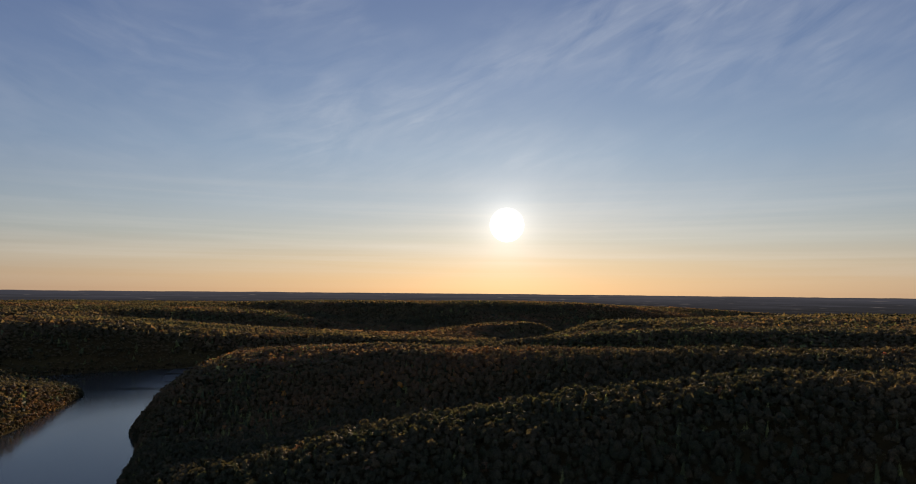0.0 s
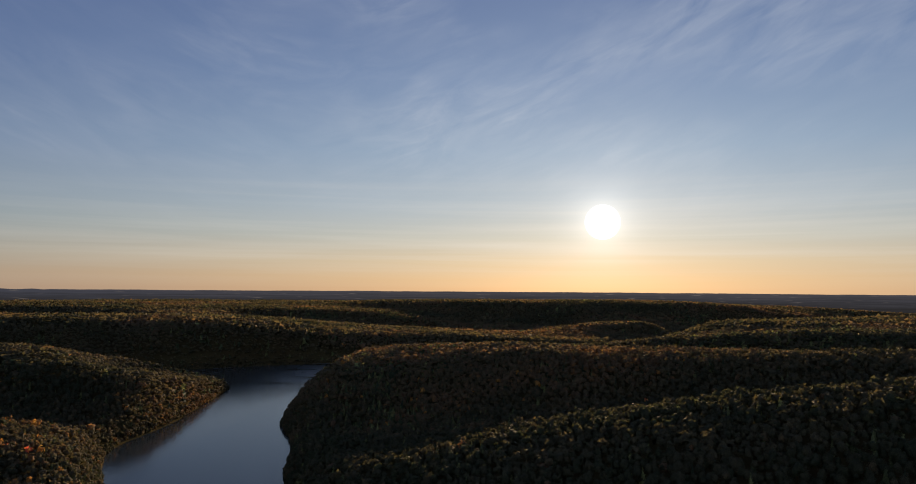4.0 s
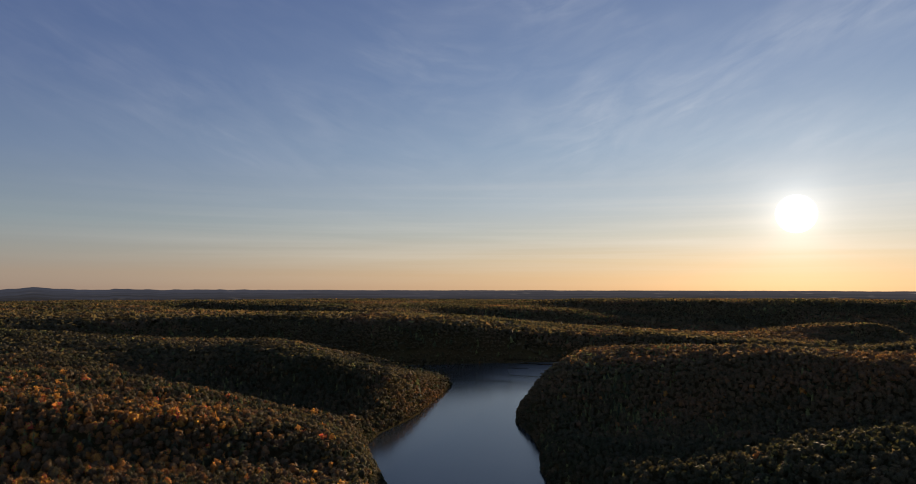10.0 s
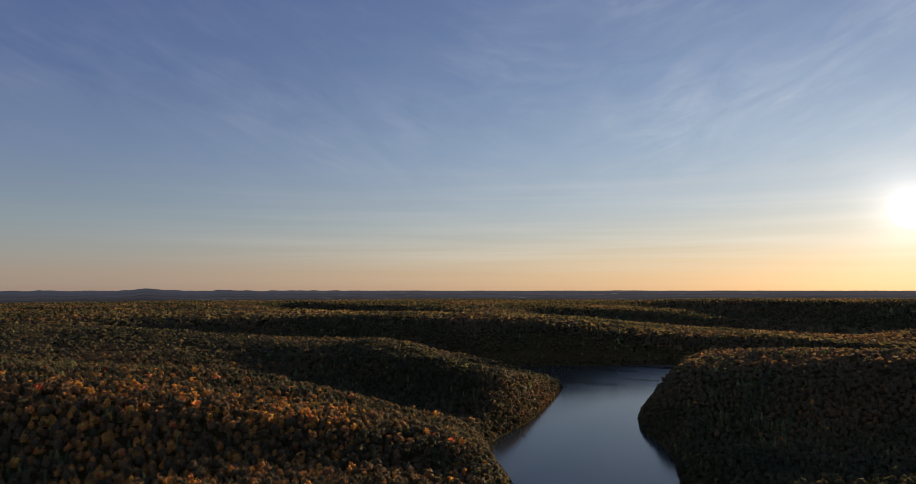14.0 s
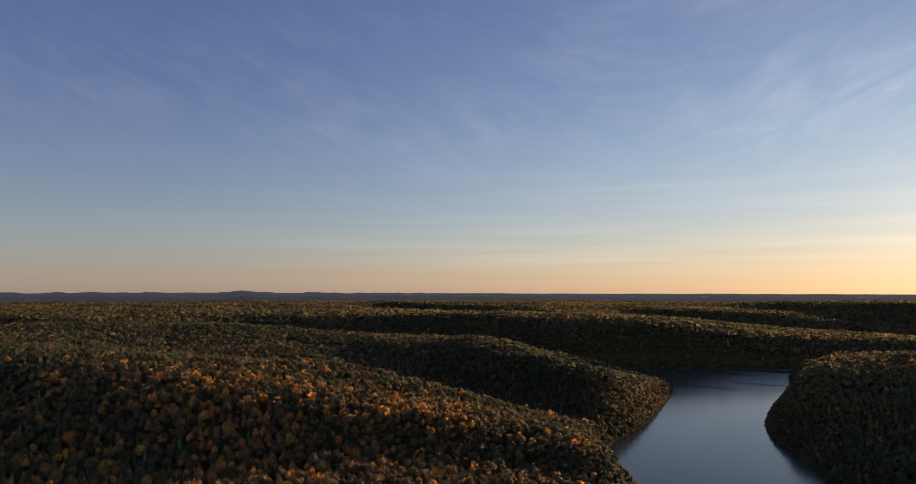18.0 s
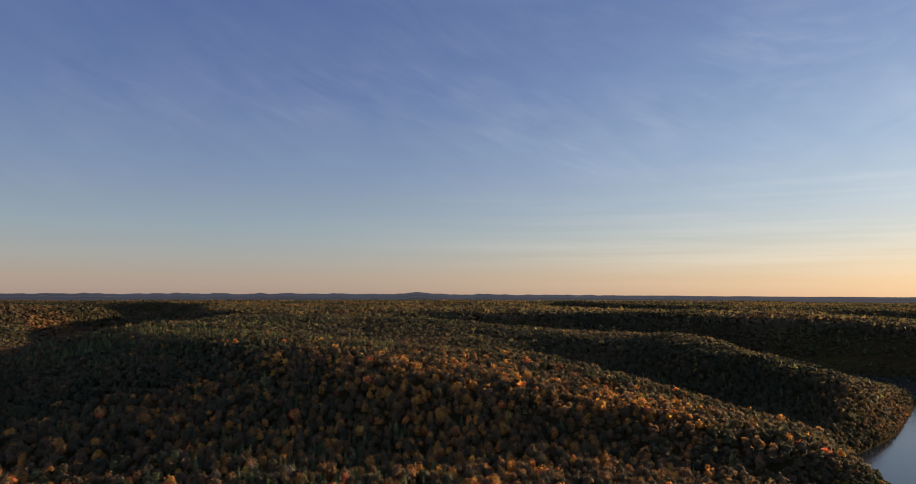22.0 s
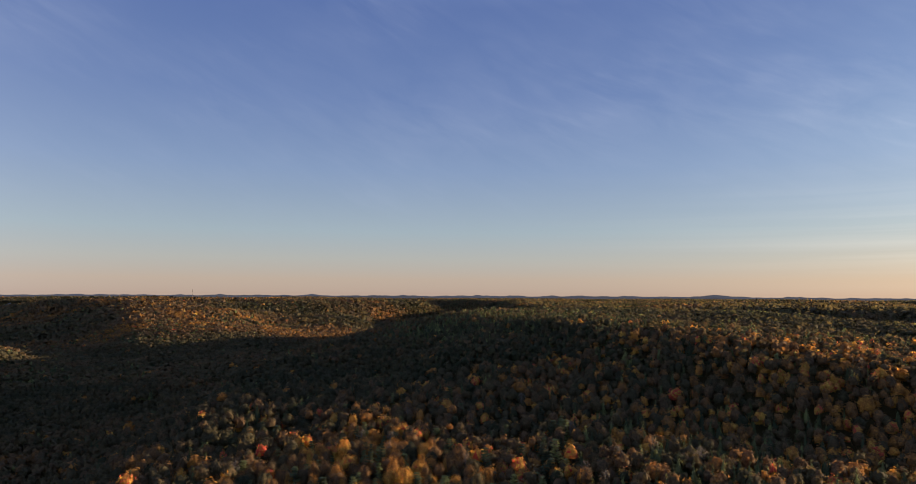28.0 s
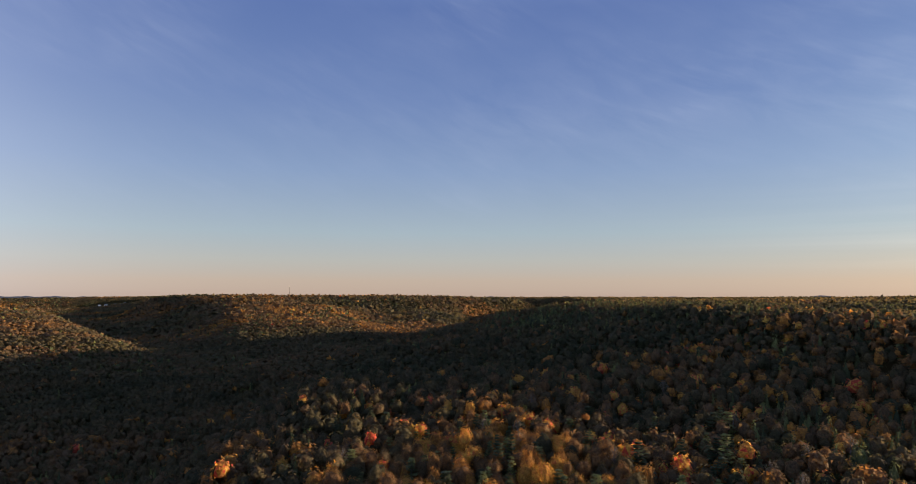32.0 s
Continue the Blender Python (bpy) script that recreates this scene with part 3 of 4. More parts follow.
def hardwood_crowns(rng, x, y, z, tall, wide, count, lobes, sides, angles, fine=1.0, peak=(1.2, 1.75)):
    """Billowing round crowns: a closed leafy mass that swells in lobes, clad in sprays of leaves."""
    n, k = len(x), len(angles)
    up = rng.uniform(*peak, (n, 1, 1)) * np.array([0, 0, 1.0]) + np.array([1.0, 1.0, 0])
    base = np.stack([x, y, z + tall - wide * up[:, 0, 2]], -1)[:, None, :]
    axes = sphere_dirs(rng, (n, lobes), -0.1)
    axes[:, 0] = unit(rng.normal(0, 0.25, (n, 3)) + np.array([0, 0, 1.0]))
    # the mass
    a = rng.uniform(0, 6.28, (n, 1, 1)) + np.arange(sides)[None, None, :] * 2 * np.pi / sides + np.arange(k)[None, :, None] * np.pi / sides
    ang = np.radians(np.array(angles))[None, :, None] + rng.uniform(-0.12, 0.12, a.shape)
    d = np.stack([np.sin(ang) * np.cos(a), np.sin(ang) * np.sin(a), np.cos(ang)], -1).reshape(n, -1, 3)
    d = np.concatenate([np.repeat(np.array([[[0.0, 0.0, 1.0]]]), n, 0), d], 1)
    reach, out = billow(d, axes)
    pts = base + d * (reach * wide[:, None, None]) * rng.uniform(0.78, 0.96, reach.shape) * up
    ids = []
    for i in range(sides):
        j = (i + 1) % sides
        ids.append((0, 1 + i, 1 + j))
        for r in range(k - 1):
            p, q = 1 + r * sides, 1 + (r + 1) * sides
            ids += [(p + i, q + i, p + j), (p + j, q + i, q + j)]
    ids = np.array(ids)
    mass = pts[:, ids], out[:, ids]
    # the sprays
    d = sphere_dirs(rng, (n, count), -0.25)
    reach, out = billow(d, axes)
    at = base + d * (reach * wide[:, None, None]) * rng.uniform(0.86, 1.12, reach.shape) * up
    size = wide[:, None] * rng.uniform(0.7, 1.3, (n, count)) * 1.75 * fine / math.sqrt(count)
    return joined(mass, sprays(triangles(rng, at, out + rng.normal(0, 0.6, d.shape), size), out))


def cones(rng, x, y, z, tall, wide, sides):
    """The closed inner mass of each conifer."""
    n = len(x)
    a = rng.uniform(0, 6.28, (n, 1)) + np.arange(sides)[None, :] * 2 * np.pi / sides
    tri, out = [], []
    top = np.stack([x, y, z + tall], -1)
    outs = np.stack([np.cos(a) * 0.8, np.sin(a) * 0.8, 0.7 + 0 * a], -1)
    rings = [np.stack([x[:, None] + np.cos(a) * (wide * r)[:, None], y[:, None] + np.sin(a) * (wide * r)[:, None], (z + tall * h)[:, None] + 0 * a], -1) for r, h in ((0.62, 0.68), (1.0, 0.25))]
    peak = np.repeat(np.array([[0.0, 0.0, 1.0]]), n, 0)
    for i in range(sides):
        j = (i + 1) % sides
        p, q = rings
        tri += [np.stack(v, 1) for v in ((top, p[:, i], p[:, j]), (p[:, i], q[:, i], p[:, j]), (p[:, j], q[:, i], q[:, j]))]
        out += [np.stack(v, 1) for v in ((peak, outs[:, i], outs[:, j]), (outs[:, i], outs[:, i], outs[:, j]), (outs[:, j], outs[:, i], outs[:, j]))]
    return np.stack(tri, 1), np.stack(out, 1)


def joined(*crowns):
    """Several layers of the same trees' crowns as one."""
    return np.concatenate([c[0] for c in crowns], 1), np.concatenate([c[1] for c in crowns], 1)


def sprays(tris, out):
    """Gives every corner of a spray the spray's outward direction."""
    return tris, np.repeat(out[..., None, :], 3, -2)


def conifer_crowns(rng, x, y, z, tall, wide, count):
    """Pointed crowns of drooping boughs."""
    n = len(x)
    q = rng.uniform(0.0, 1.0, (n, count)) ** 1.3
    a = rng.uniform(0, 2 * np.pi, (n, count))
    tier = 0.78 + 0.3 * np.sin(q * 34 + a)
    r = wide[:, None] * (1.02 - q) ** 0.7 * tier * rng.uniform(0.55, 1.0, (n, count))
    at = np.stack([x[:, None] + r * np.cos(a), y[:, None] + r * np.sin(a), (z + tall * 0.22)[:, None] + q * (tall * 0.78)[:, None]], -1)
    nrm = np.stack([np.cos(a) * 0.8, np.sin(a) * 0.8, np.full_like(a, 0.75)], -1)
    size = wide[:, None] * (1.15 - q * 0.8) * rng.uniform(0.7, 1.2, (n, count)) * 2.1 / math.sqrt(count)
    return sprays(triangles(rng, at, nrm + rng.normal(0, 0.3, at.shape), size), nrm)


def unit(v):
    return v / (np.linalg.norm(v, axis=-1, keepdims=True) + 1e-9)


def leaf_mesh(name, crowns, tone, mat):
    """Crowns as one mesh, with each tree's tone and each spray's outward direction."""
    tris, out = crowns
    verts = tris.reshape(-1, 3)
    faces = np.arange(len(verts), dtype=np.int32).reshape(-1, 3)
    return mesh_object(name, verts, faces, mat, [("tone", "FACE", tone), ("outward", "POINT", unit(out).reshape(-1, 3))])


def woods(name, label, crowns, tone, mat):
    ob = leaf_mesh(name, crowns, np.repeat(tone, crowns[0].shape[1]), mat)
    return tagged(ob, label, "forest", kind="stuff")


# name, from, to, spacing, leaf sprays to a crown, lobes, growth, the mass's sides and ring angles
RINGS = [("close", 0, 420, 4.9, 84, 7, 0.81, 6, (32, 66, 104)), ("near", 420, 900, 5.2, 20, 5, 0.89, 5, (40, 95)), ("middle", 900, 1600, 6.2, 4, 4, 1.15, 5, (45, 98)),
         ("distant", 1600, 2600, 8.2, 1, 4, 1.45, 4, (45, 98)), ("far", 2600, 4950, 10.5, 2, 3, 1.7, 4, (75,)), ("opposite", 0, 1500, 11.0, 6, 3, 1.7, 4, (80,))]
OWN_HARDWOODS, OWN_CONIFERS = (-592.0, 62.0), (-640.0, 90.0)      # where single trees are told apart


def nearest(x, y, centre, count):
    """Marks the trees that stand closest to a place."""
    d = np.hypot(x - centre[0], y - centre[1])
    mark = np.zeros(len(x), bool)
    mark[np.argsort(d)[:count]] = True
    return mark


OWN = {}


def build_woods():
    for k, (ring, lo, hi, spacing, count, lobes, grow, sides, angles) in enumerate(RINGS):
        rng = np.random.default_rng(100 + k)
        x, y = spots(rng, lo, hi, spacing, ring == "opposite")
        z = height(x, y) - 0.4
        con = is_conifer(rng, x, y)
        tone = tones(rng, x, y, 1.0 if grow < 0.98 else (0.7 if grow < 1.2 else 0.75 / grow ** 2.0))
        wide = np.clip(rng.lognormal(1.26, 0.25, x.shape), 2.1, 5.6) * grow
        tall = 12.0 + rng.normal(0.0, 1.15 / grow ** 1.5, x.shape) + 2.5 * (value_noise(x, y, 30, 21) - 0.5) + np.minimum(wide, 7) * 0.85
        shore = lake_distance(x, y)
        tall = np.where(shore < 22, np.minimum(tall, 6.5 + shore * 0.35), tall)
        wide = np.where(shore < 22, np.minimum(wide, 3.2 * grow), wide)
        h = ~con
        if k == 0:
            for key, kind, centre, most in (("hardwood", h, OWN_HARDWOODS, 290), ("conifer", con, OWN_CONIFERS, 110)):
                i = np.flatnonzero(kind)
                i = i[nearest(x[i], y[i], centre, most)]
                OWN[key] = [(x[j], y[j], z[j], tall[j], wide[j], tone[j]) for j in i]
                kind[i] = False
        leafy = hardwood_crowns(rng, x[h], y[h], z[h], tall[h], wide[h], count, lobes, sides, angles, 1.0 if grow < 1.1 else 0.6, (1.2, 1.75) if ring == "close" else (1.05, 1.5) if ring == "near" else (0.6, 0.9))
        piny = joined(cones(rng, x[con], y[con], z[con], tall[con] * 0.95, wide[con] * 0.7, max(3, sides - 2)), conifer_crowns(rng, x[con], y[con], z[con], tall[con] * 1.06, wide[con] * 1.25, max(4, int(count * 1.3))))
        woods("hardwood_forest", f"dense {ring} autumn hardwood trees in green, russet and orange", leafy, tone[h], HARDWOOD)
        woods("conifer_forest", f"dark green {ring} pines and hemlocks among the hardwoods", piny, rng.uniform(0, 1, con.sum()), CONIFER)


build_woods()


# ---- single trees on the nose of the near hill ----
def bark_material():
    m, n = material("bark")
    pos = n.add("TexCoord").outputs["Object"]
    g = n.noise(n.add("Mapping", Vector=pos, Scale=(6, 6, 1.2)).outputs[0], 1.5, 4.0, 0.6)
    base = n.mix(g, (0.06, 0.048, 0.038, 1), (0.19, 0.165, 0.14, 1))
    bump = n.add("Bump", Height=g, Strength=0.6, Distance=0.05)
    n.add("OutputMaterial", Surface=n.add("BsdfPrincipled", Base_Color=base, Roughness=0.9, Normal=bump.outputs[0]).outputs[0])
    return m


BARK = bark_material()


def part(name, ob, parent, label=""):
    """Hangs a mesh object under its thing."""
    ob.name = name
    ob.parent = parent
    return tagged(ob, label)


def limb_mesh(name, path, radii, sides=7):
    """A tapered, slightly bent round limb along a path."""
    verts, faces = [], []
    for k, (p, r) in enumerate(zip(path, radii)):
        for i in range(sides):
            a = 2 * math.pi * i / sides
            verts.append((p[0] + r * math.cos(a), p[1] + r * math.sin(a), p[2]))
    for k in range(len(path) - 1):
        for i in range(sides):
            j = (i + 1) % sides
            faces.append((k * sides + i, k * sides + j, (k + 1) * sides + j, (k + 1) * sides + i))
    return mesh_object(name, np.array(verts), np.array(faces), BARK, smooth_shade=True)


def tree_frame(rng, name, tall, crown_base, limbs, reach):
    root = new(name)
    root.empty_display_size = 0.5
    lean = rng.uniform(-0.3, 0.3, 2)
    path = [(0, 0, -0.3), (lean[0] * 0.2, lean[1] * 0.2, tall * 0.3), (lean[0], lean[1], tall * 0.62), (lean[0], lean[1], tall * 0.92)]
    part("trunk", limb_mesh("trunk", path, (0.30, 0.23, 0.15, 0.03)), root)
    for k in range(limbs):
        a = 2 * math.pi * (k + rng.uniform(0, 0.6)) / limbs
        z0 = crown_base + (tall - crown_base) * 0.16 * k
        q = (math.cos(a) * reach, math.sin(a) * reach)
        part("limb", limb_mesh("limb", [(lean[0] * 0.4, lean[1] * 0.4, z0), (q[0] * 0.5, q[1] * 0.5, z0 + reach * 0.5), (q[0], q[1], z0 + reach * 1.15)], (0.13, 0.08, 0.02), 5), root)
    return root


def crown_part(crown, tone, mat, root):
    part("crown", leaf_mesh("crown", crown, np.full(crown[0].size // 9, tone), mat), root)


PALETTE = [(0.06, "dark green", 0.16), (0.22, "olive-green", 0.34), (0.40, "dull yellow-green", 0.47), (0.52, "tan-brown", 0.58), (0.66, "russet-brown", 0.74),
           (0.80, "burnt-orange", 0.86), (0.92, "golden yellow-orange", 0.96), (0.99, "bright red", 1.1)]


def pine_boughs(rng, tall, wide):
    """Whorls of boughs that reach out and lift at the tips, in sprays of needles."""
    at, nrm, size = [], [], []
    z = tall * 0.2
    while z < tall * 0.97:
        f = (z / tall - 0.2) / 0.8
        reach = wide * (1.05 - f) ** 0.8 * rng.uniform(0.8, 1.1)
        for k in range(6):
            a = rng.uniform(0, 6.28)
            r = reach * rng.uniform(0.7, 1.15)
            steps = max(2, int(r / 0.42))
            for i in range(steps + 1):
                u = i / steps
                for w in (-1, 1):
                    o = w * 0.3 * (1 - 0.5 * u)
                    at.append((math.cos(a) * r * u - math.sin(a) * o, math.sin(a) * r * u + math.cos(a) * o, z + r * 0.34 * u * u + rng.uniform(-0.15, 0.15)))
                    nrm.append((math.cos(a) * 0.3 + rng.normal(0, 0.3), math.sin(a) * 0.3 + rng.normal(0, 0.3), 1.0))
                    size.append(rng.uniform(0.42, 0.66))
        z += tall * 0.062
    at = np.array(at)[None]
    out = at * np.array([0.8, 0.8, 0.0]) / wide + np.array([0, 0, 0.6])
    return sprays(triangles(rng, at, np.array(nrm)[None], np.array(size)[None]), out)


def build_own_trees():
    rng = np.random.default_rng(7)
    zero, one = np.zeros(1), np.ones(1)
    makers = []
    for tone, hue, top in PALETTE:
        for v in range(2):
            tall, wide = 15.0, 3.6
            root = tree_frame(rng, "hardwood_tree", tall, 6.0, 4, 1.9)
            crown_part(hardwood_crowns(rng, zero, zero, zero, tall * one, wide * one, 900, 11, 9, (25, 52, 80, 110)), tone, HARDWOOD, root)
            tagged(root, f"{'tall' if v else 'rounded'} {hue} hardwood tree standing in dense autumn forest", "tree", "hardwood trees on the hillside")
            makers.append((top, root))
    used = set()
    for x, y, z, tall, wide, tone in OWN["hardwood"]:
        fit = [r for top, r in makers if tone <= top][:2]
        root = fit[int(rng.integers(0, 2))]
        m = Matrix.LocRotScale((x, y, z), Euler((0, 0, rng.uniform(0, 6.28))), (wide / 3.6, wide / 3.6, tall / 15.0))
        if root in used:
            copy_thing(root, m)
        else:
            root.matrix_basis = Matrix.LocRotScale(m.translation, m.to_euler(), None)
            used.add(root)
    for top, root in makers:
        if root not in used:
            for o in [*root.children_recursive, root]:
                bpy.data.objects.remove(o)
    makers = []
    for tone, hue in ((0.15, "dark green"), (0.55, "deep green"), (0.95, "yellow-green")):
        tall, wide = 17.0, 2.9
        root = tree_frame(rng, "pine_tree", tall, 4.0, 5, 1.4)
        crown_part(pine_boughs(rng, tall, wide), tone, CONIFER, root)
        tagged(root, f"{hue} pointed pine with drooping boughs among hardwoods", "tree", "pines on the hillside")
        makers.append(root)
    for k, (x, y, z, tall, wide, tone) in enumerate(OWN["conifer"]):
        root = makers[k] if k < 3 else makers[int(rng.integers(0, 3))]
        m = Matrix.LocRotScale((x, y, z), Euler((0, 0, rng.uniform(0, 6.28))), (wide / 2.3, wide / 2.3, tall * 1.10 / 17.0))
        if k < 3:
            root.matrix_basis = Matrix.LocRotScale(m.translation, m.to_euler(), None)
        else:
            copy_thing(root, m)


build_own_trees()


def bare_trees():
    """Leafless grey trees among the crowns."""
    rng = np.random.default_rng(21)
    first = None
    for k in range(14):
        x, y = -600 + rng.uniform(-90, 60), 90 + rng.uniform(-80, 150)
        z = float(height(np.array([x]), np.array([y]))[0]) - 0.3
        m = Matrix.LocRotScale((x, y, z), Euler((0, 0, rng.uniform(0, 6.28))), None)
        if first is None:
            first = new("bare_tree")
            part("trunk", limb_mesh("trunk", [(0, 0, -0.3), (0.1, 0.05, 5), (-0.1, 0.1, 11), (0, 0, 17.5)], (0.28, 0.2, 0.12, 0.02)), first)
            for i in range(26):
                a, z0, r = rng.uniform(0, 6.28), 6.0 + i * 0.4, rng.uniform(1.5, 2.9) * (1 - i / 42)
                c, q = math.cos(a), math.sin(a)
                part("branch", limb_mesh("branch", [(0, 0, z0), (c * r * 0.5, q * r * 0.5, z0 + r * 0.7), (c * r, q * r, z0 + r * 1.7)], (0.09, 0.06, 0.015), 4), first)
            one = np.ones(1)
            v, out = hardwood_crowns(rng, 0 * one, 0 * one, 0 * one, 17.0 * one, 2.3 * one, 420, 8, 3, (10,))
            mid = v.mean(-2, keepdims=True)
            v = mid + (v - mid) * np.array([0.35, 0.35, 0.8])
            tagged(part("twig_spray", leaf_mesh("twig_spray", (v, out), np.full(len(v[0]), 0.6), TWIGS), first), kind="stuff")
            first.matrix_basis = m
            tagged(first, "leafless pale grey hardwood tree among autumn crowns", "tree", "bare trees on the hillside")
        else:
            copy_thing(first, m)


bare_trees()


def shore_shrubs():
    """Low leafy growth that hangs over the water's edge."""
    rng = np.random.default_rng(31)
    xs, ys = [], []
    for (x0, y0), (x1, y1) in zip(LAKE, LAKE[1:] + LAKE[:1]):
        length = math.hypot(x1 - x0, y1 - y0)
        for k in range(int(length / 1.1)):
            f = rng.random()
            out = rng.uniform(0.5, 8.0)
            nx, ny = (y1 - y0) / length, -(x1 - x0) / length
            xs.append(x0 + (x1 - x0) * f + nx * out)
            ys.append(y0 + (y1 - y0) * f + ny * out)
            xs.append(x0 + (x1 - x0) * f - nx * out)
            ys.append(y0 + (y1 - y0) * f - ny * out)
    x, y = np.array(xs), np.array(ys)
    d = lake_distance(x, y)
    x, y = x[d > 0.3], y[d > 0.3]
    wide = rng.uniform(1.2, 2.4, x.shape)
    woods("shore_shrubs", "low russet and green shrubs overhanging the lake shore", hardwood_crowns(rng, x, y, height(x, y) - 0.3, wide * rng.uniform(1.9, 2.8, x.shape), wide, 16, 3, 5, (45, 98)), tones(rng, x, y), HARDWOOD)


shore_shrubs()


# ---- fields, creek and the few built things far off ----
def plain_material(name, low, high, scale, rough=0.8, metal=0.0):
    m, n = material(name)
    pos = n.add("NewGeometry").outputs["Position"]
    g = n.noise(pos, scale, 4.0, 0.6)
    base = n.mix(g, (*low, 1), (*high, 1))
    n.add("OutputMaterial", Surface=n.add("BsdfPrincipled", Base_Color=base, Roughness=rough, Metallic=metal).outputs[0])
    return m


STUBBLE = plain_material("stubble", (0.26, 0.20, 0.11), (0.40, 0.32, 0.19), 0.05, 0.95)
PAINT = plain_material("white_paint", (0.70, 0.69, 0.66), (0.82, 0.81, 0.78), 0.8, 0.6)
ROOF = plain_material("grey_shingle", (0.10, 0.10, 0.11), (0.17, 0.17, 0.18), 1.5, 0.85)
PANE = plain_material("dark_glass", (0.02, 0.025, 0.03), (0.03, 0.035, 0.04), 1.0, 0.1)
STEEL = plain_material("galvanised_steel", (0.07, 0.07, 0.075), (0.11, 0.11, 0.12), 2.0, 0.7, 0.2)
LENS = plain_material("beacon_lens", (0.75, 0.74, 0.72), (0.85, 0.84, 0.82), 2.0, 0.3)


def build_fields():
    for cx, cy, a, b in FIELDS:
        u, v = np.meshgrid(np.linspace(0, 1, 9), np.linspace(0, 2 * np.pi, 33)[:-1], indexing="ij")
        wob = 1 + 0.12 * np.sin(3 * v + cx) + 0.07 * np.sin(5 * v)
        x, y = cx + a * u * wob * np.cos(v), cy + b * u * wob * np.sin(v)
        verts = np.stack([x, y, height(x, y) + 0.6], -1).reshape(-1, 3)
        i, j = np.meshgrid(np.arange(8), np.arange(32), indexing="ij")
        f = np.stack([i * 32 + j, (i + 1) * 32 + j, (i + 1) * 32 + (j + 1) % 32, i * 32 + (j + 1) % 32], -1).reshape(-1, 4)
        tagged(mesh_object("field", verts, f, STUBBLE, smooth_shade=True), "pale straw-coloured mown field on the far plateau", "field", kind="structure")


build_fields()


def build_creek():
    verts, faces = [], []
    pts = []
    for (x0, y0), (x1, y1) in zip(CREEK, CREEK[1:]):
        pts += [(x0 + (x1 - x0) * k / 8, y0 + (y1 - y0) * k / 8) for k in range(8)]
    for k, (x, y) in enumerate(pts):
        w = 4.0 + 1.2 * math.sin(k * 0.9)
        z = float(height(np.array([x]), np.array([y]))[0]) + 0.5
        verts += [(x + w * 0.5, y + w, z), (x - w * 0.5, y - w, z)]
        if k:
            faces.append((2 * k - 2, 2 * k - 1, 2 * k + 1, 2 * k))
    tagged(mesh_object("creek", np.array(verts), np.array(faces), WATER, smooth_shade=True), "narrow dark creek on the shaded valley floor", "creek", kind="structure")


build_creek()


def box(name, size, at, mat, parent, label="", bevel=0.03):
    bm = bmesh.new()
    bmesh.ops.create_cube(bm, size=1.0)
    bmesh.ops.scale(bm, vec=size, verts=bm.verts)
    bmesh.ops.bevel(bm, geom=bm.edges[:], offset=bevel, segments=1, affect="EDGES")
    me = bpy.data.meshes.new(name)
    bm.to_mesh(me)
    bm.free()
    me.materials.append(mat)
    ob = new(name, me)
    ob.location = at
    ob.parent = parent
    return tagged(ob, label)


def gable(name, length, width, rise, z, mat, parent):
    """A pitched roof with eaves and some thickness."""
    v = []
    for t in (0.0, 0.25):
        for sx in (-1, 1):
            v += [(sx * length / 2, -width / 2, z + t), (sx * length / 2, 0, z + rise + t), (sx * length / 2, width / 2, z + t)]
    f = [(0, 1, 4, 3), (1, 2, 5, 4), (6, 9, 10, 7), (7, 10, 11, 8), (0, 6, 7, 1), (1, 7, 8, 2), (3, 4, 10, 9), (4, 5, 11, 10), (0, 3, 9, 6), (2, 8, 11, 5)]
    ob = mesh_object(name, np.array(v, float), np.array(f), mat)
    ob.parent = parent
    return ob


def house(m, size):
    length, width, high = size
    root = new("house")
    wall = box("wall", (length, width, high), (0, 0, high / 2), PAINT, root)
    roof = gable("roof", length + 0.9, width + 1.0, width * 0.42, high, ROOF, root)
    chimney = box("chimney", (0.8, 0.8, 2.0), (length * 0.25, 0.0, high + width * 0.42 + 0.3), ROOF, roof)
    box("door", (1.0, 0.12, 2.05), (0, -width / 2 - 0.04, 1.03), ROOF, root, "dark panelled front door")
    for k in (-1, 1):
        for side in (-1, 1):
            win = box("window", (1.3, 0.12, 1.4), (k * length * 0.3, side * (width / 2 + 0.04), high * 0.6), PAINT, root)
            box("pane", (1.05, 0.06, 1.15), (0, side * 0.06, 0), PANE, win)
    root.matrix_basis = m
    return tagged(root, "small white clapboard house with a grey shingle roof", "house", "houses in the far valley")


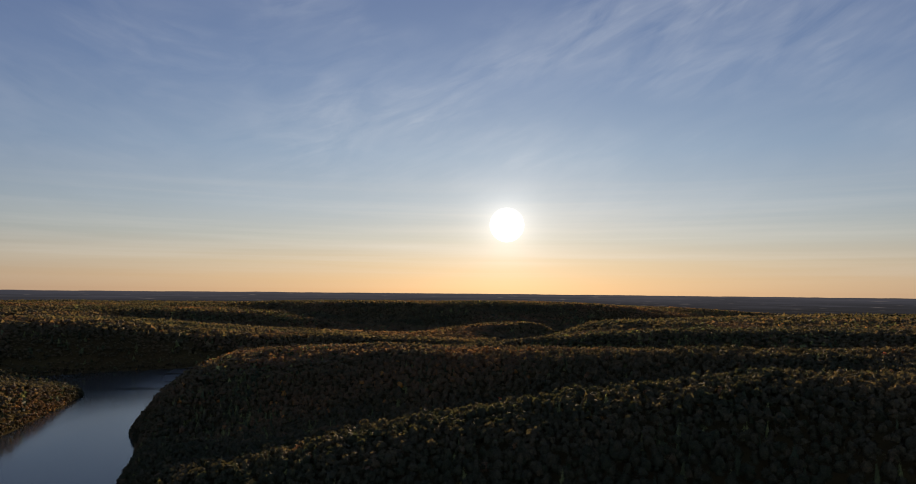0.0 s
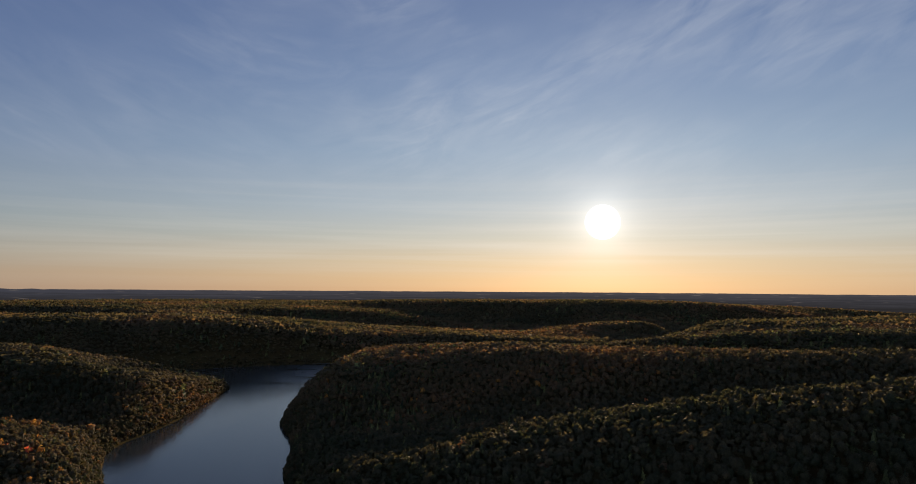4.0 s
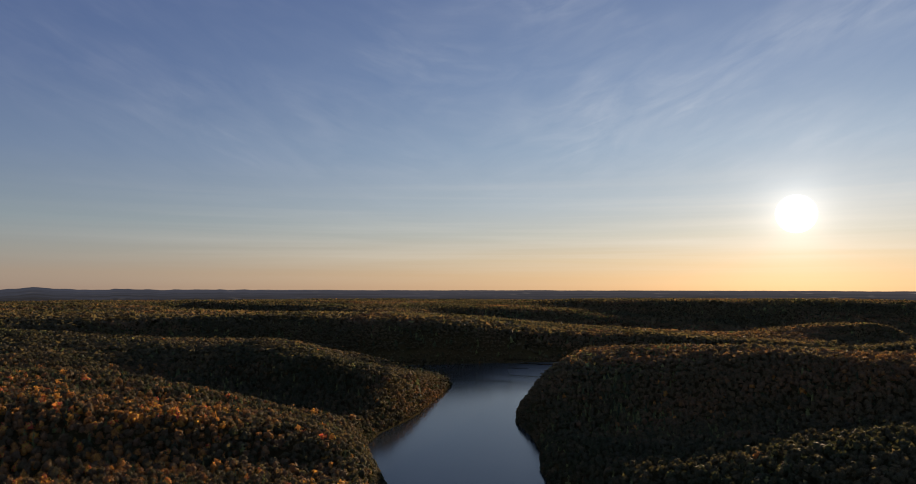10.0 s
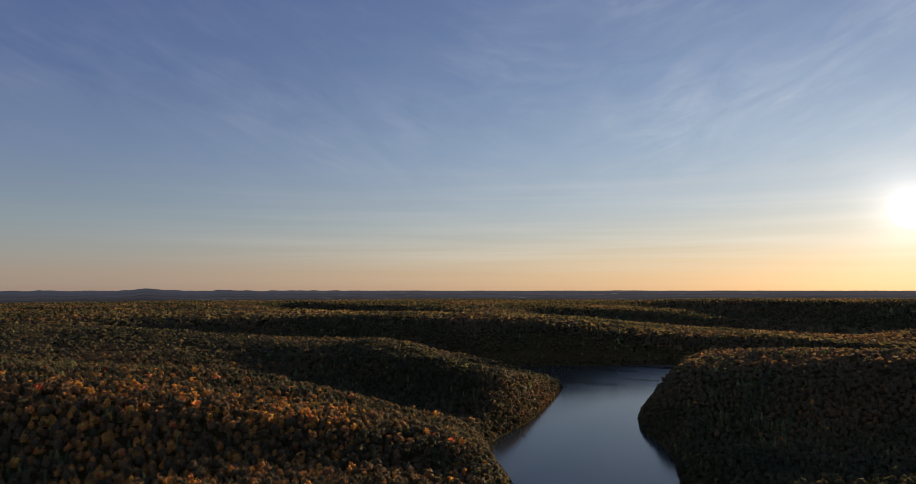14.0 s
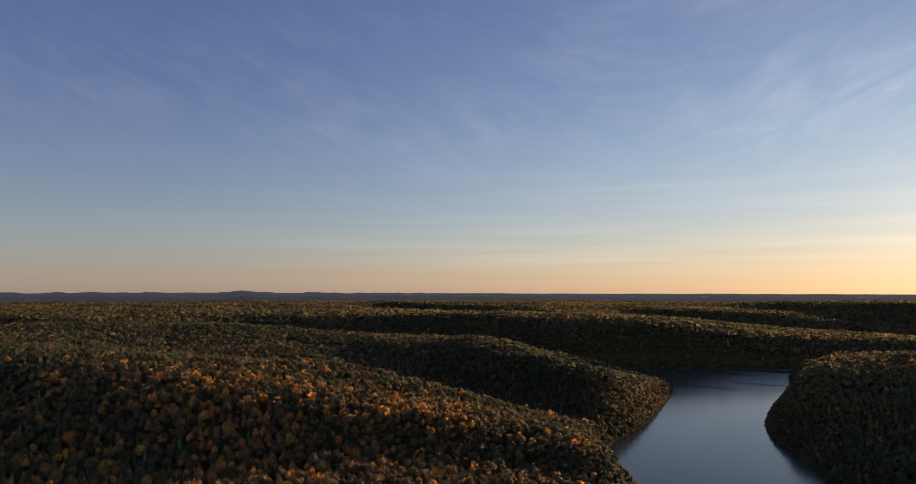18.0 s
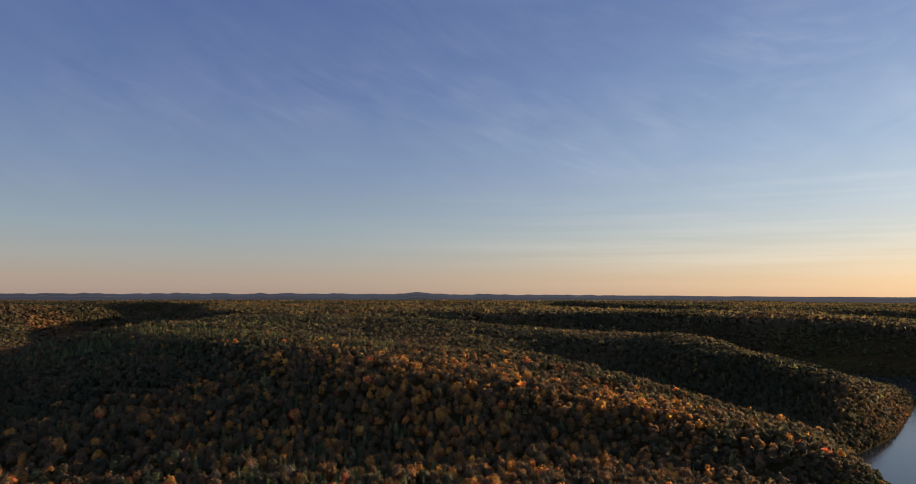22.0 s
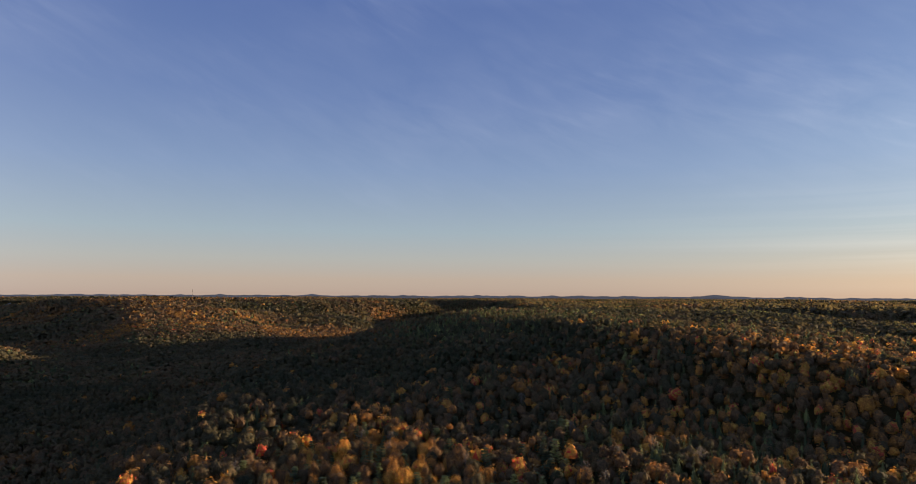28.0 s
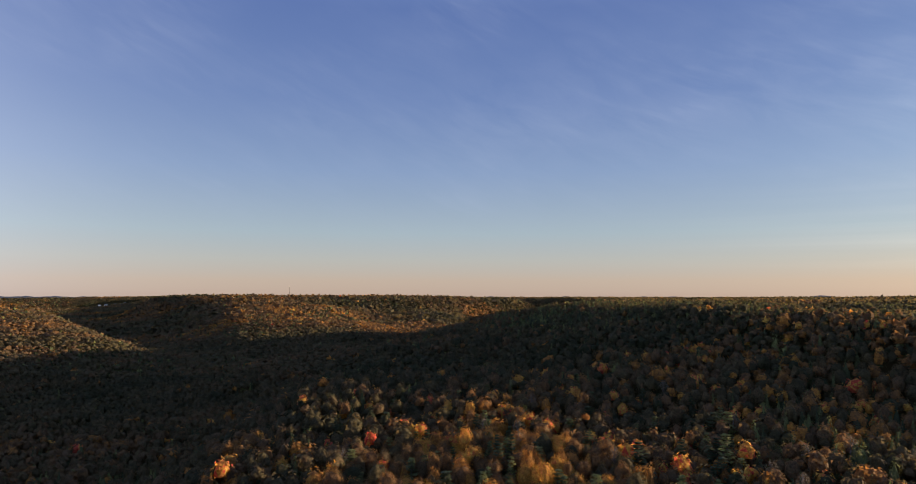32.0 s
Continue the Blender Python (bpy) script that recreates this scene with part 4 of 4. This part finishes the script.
def build_houses():
    for x, y, turn, size in ((305, 2520, 20, (16, 9, 6)), (-1370, 3290, 60, (18, 10, 6)), (-1510, 3290, 10, (22, 11, 7)), (-950, 3400, 35, (18, 9, 6)),
                             (-2560, 2150, 40, (22, 11, 7)), (-2640, 1600, 75, (16, 9, 6)), (-2690, 1590, 20, (20, 10, 7))):
        z = float(height(np.array([x], float), np.array([y], float))[0])
        house(pose(x, y, z - 0.2, 0, 0, turn), size)


build_houses()


def build_village():
    """Small houses gathered where the western valley opens out."""
    rng = np.random.default_rng(41)
    first = None
    for k in range(22):
        x, y = -4290 + rng.uniform(-130, 130), -1120 + rng.uniform(-170, 170)
        m = pose(x, y, float(height(np.array([x]), np.array([y]))[0]) - 0.2, 0, 0, float(rng.uniform(0, 180)))
        if first is None:
            first = tagged(house(m, (15, 9, 6)), group="village houses")
        else:
            copy_thing(first, m)


build_village()


def build_mast():
    """Lattice mast on the crest of the western hill."""
    x, y = -2700.0, -100.0
    z = float(height(np.array([x]), np.array([y]))[0]) - 0.3
    root = new("radio_mast")
    root.matrix_basis = pose(x, y, z)
    tall = 44.0
    corner = [(math.cos(a) * 1.1, math.sin(a) * 1.1) for a in (0.3, 2.39, 4.49)]
    def rod(name, p, q, r, parent):
        p, q = Vector(p), Vector(q)
        bm = bmesh.new()
        bmesh.ops.create_cone(bm, cap_ends=True, segments=6, radius1=r, radius2=r, depth=(q - p).length)
        bmesh.ops.transform(bm, matrix=Matrix.Translation((p + q) / 2) @ (q - p).to_track_quat("Z", "Y").to_matrix().to_4x4(), verts=bm.verts)
        me = bpy.data.meshes.new(name)
        bm.to_mesh(me)
        bm.free()
        me.materials.append(STEEL)
        ob = new(name, me)
        ob.parent = parent
    for c in corner:
        rod("leg", (c[0], c[1], 0), (c[0] * 0.5, c[1] * 0.5, tall), 0.22, root)
    for k in range(11):
        f = 1 - 0.5 * k / 11
        g = 1 - 0.5 * (k + 1) / 11
        for i in range(3):
            a, b = corner[i], corner[(i + 1) % 3]
            rod("brace", (a[0] * f, a[1] * f, k * 4), (b[0] * g, b[1] * g, k * 4 + 4), 0.09, root)
    box("beacon", (0.9, 0.9, 1.6), (0, 0, tall + 0.8), LENS, root, "white beacon at the mast's top", 0.3)
    tagged(root, "slender steel lattice mast with a white beacon on a wooded crest", "mast")


build_mast()
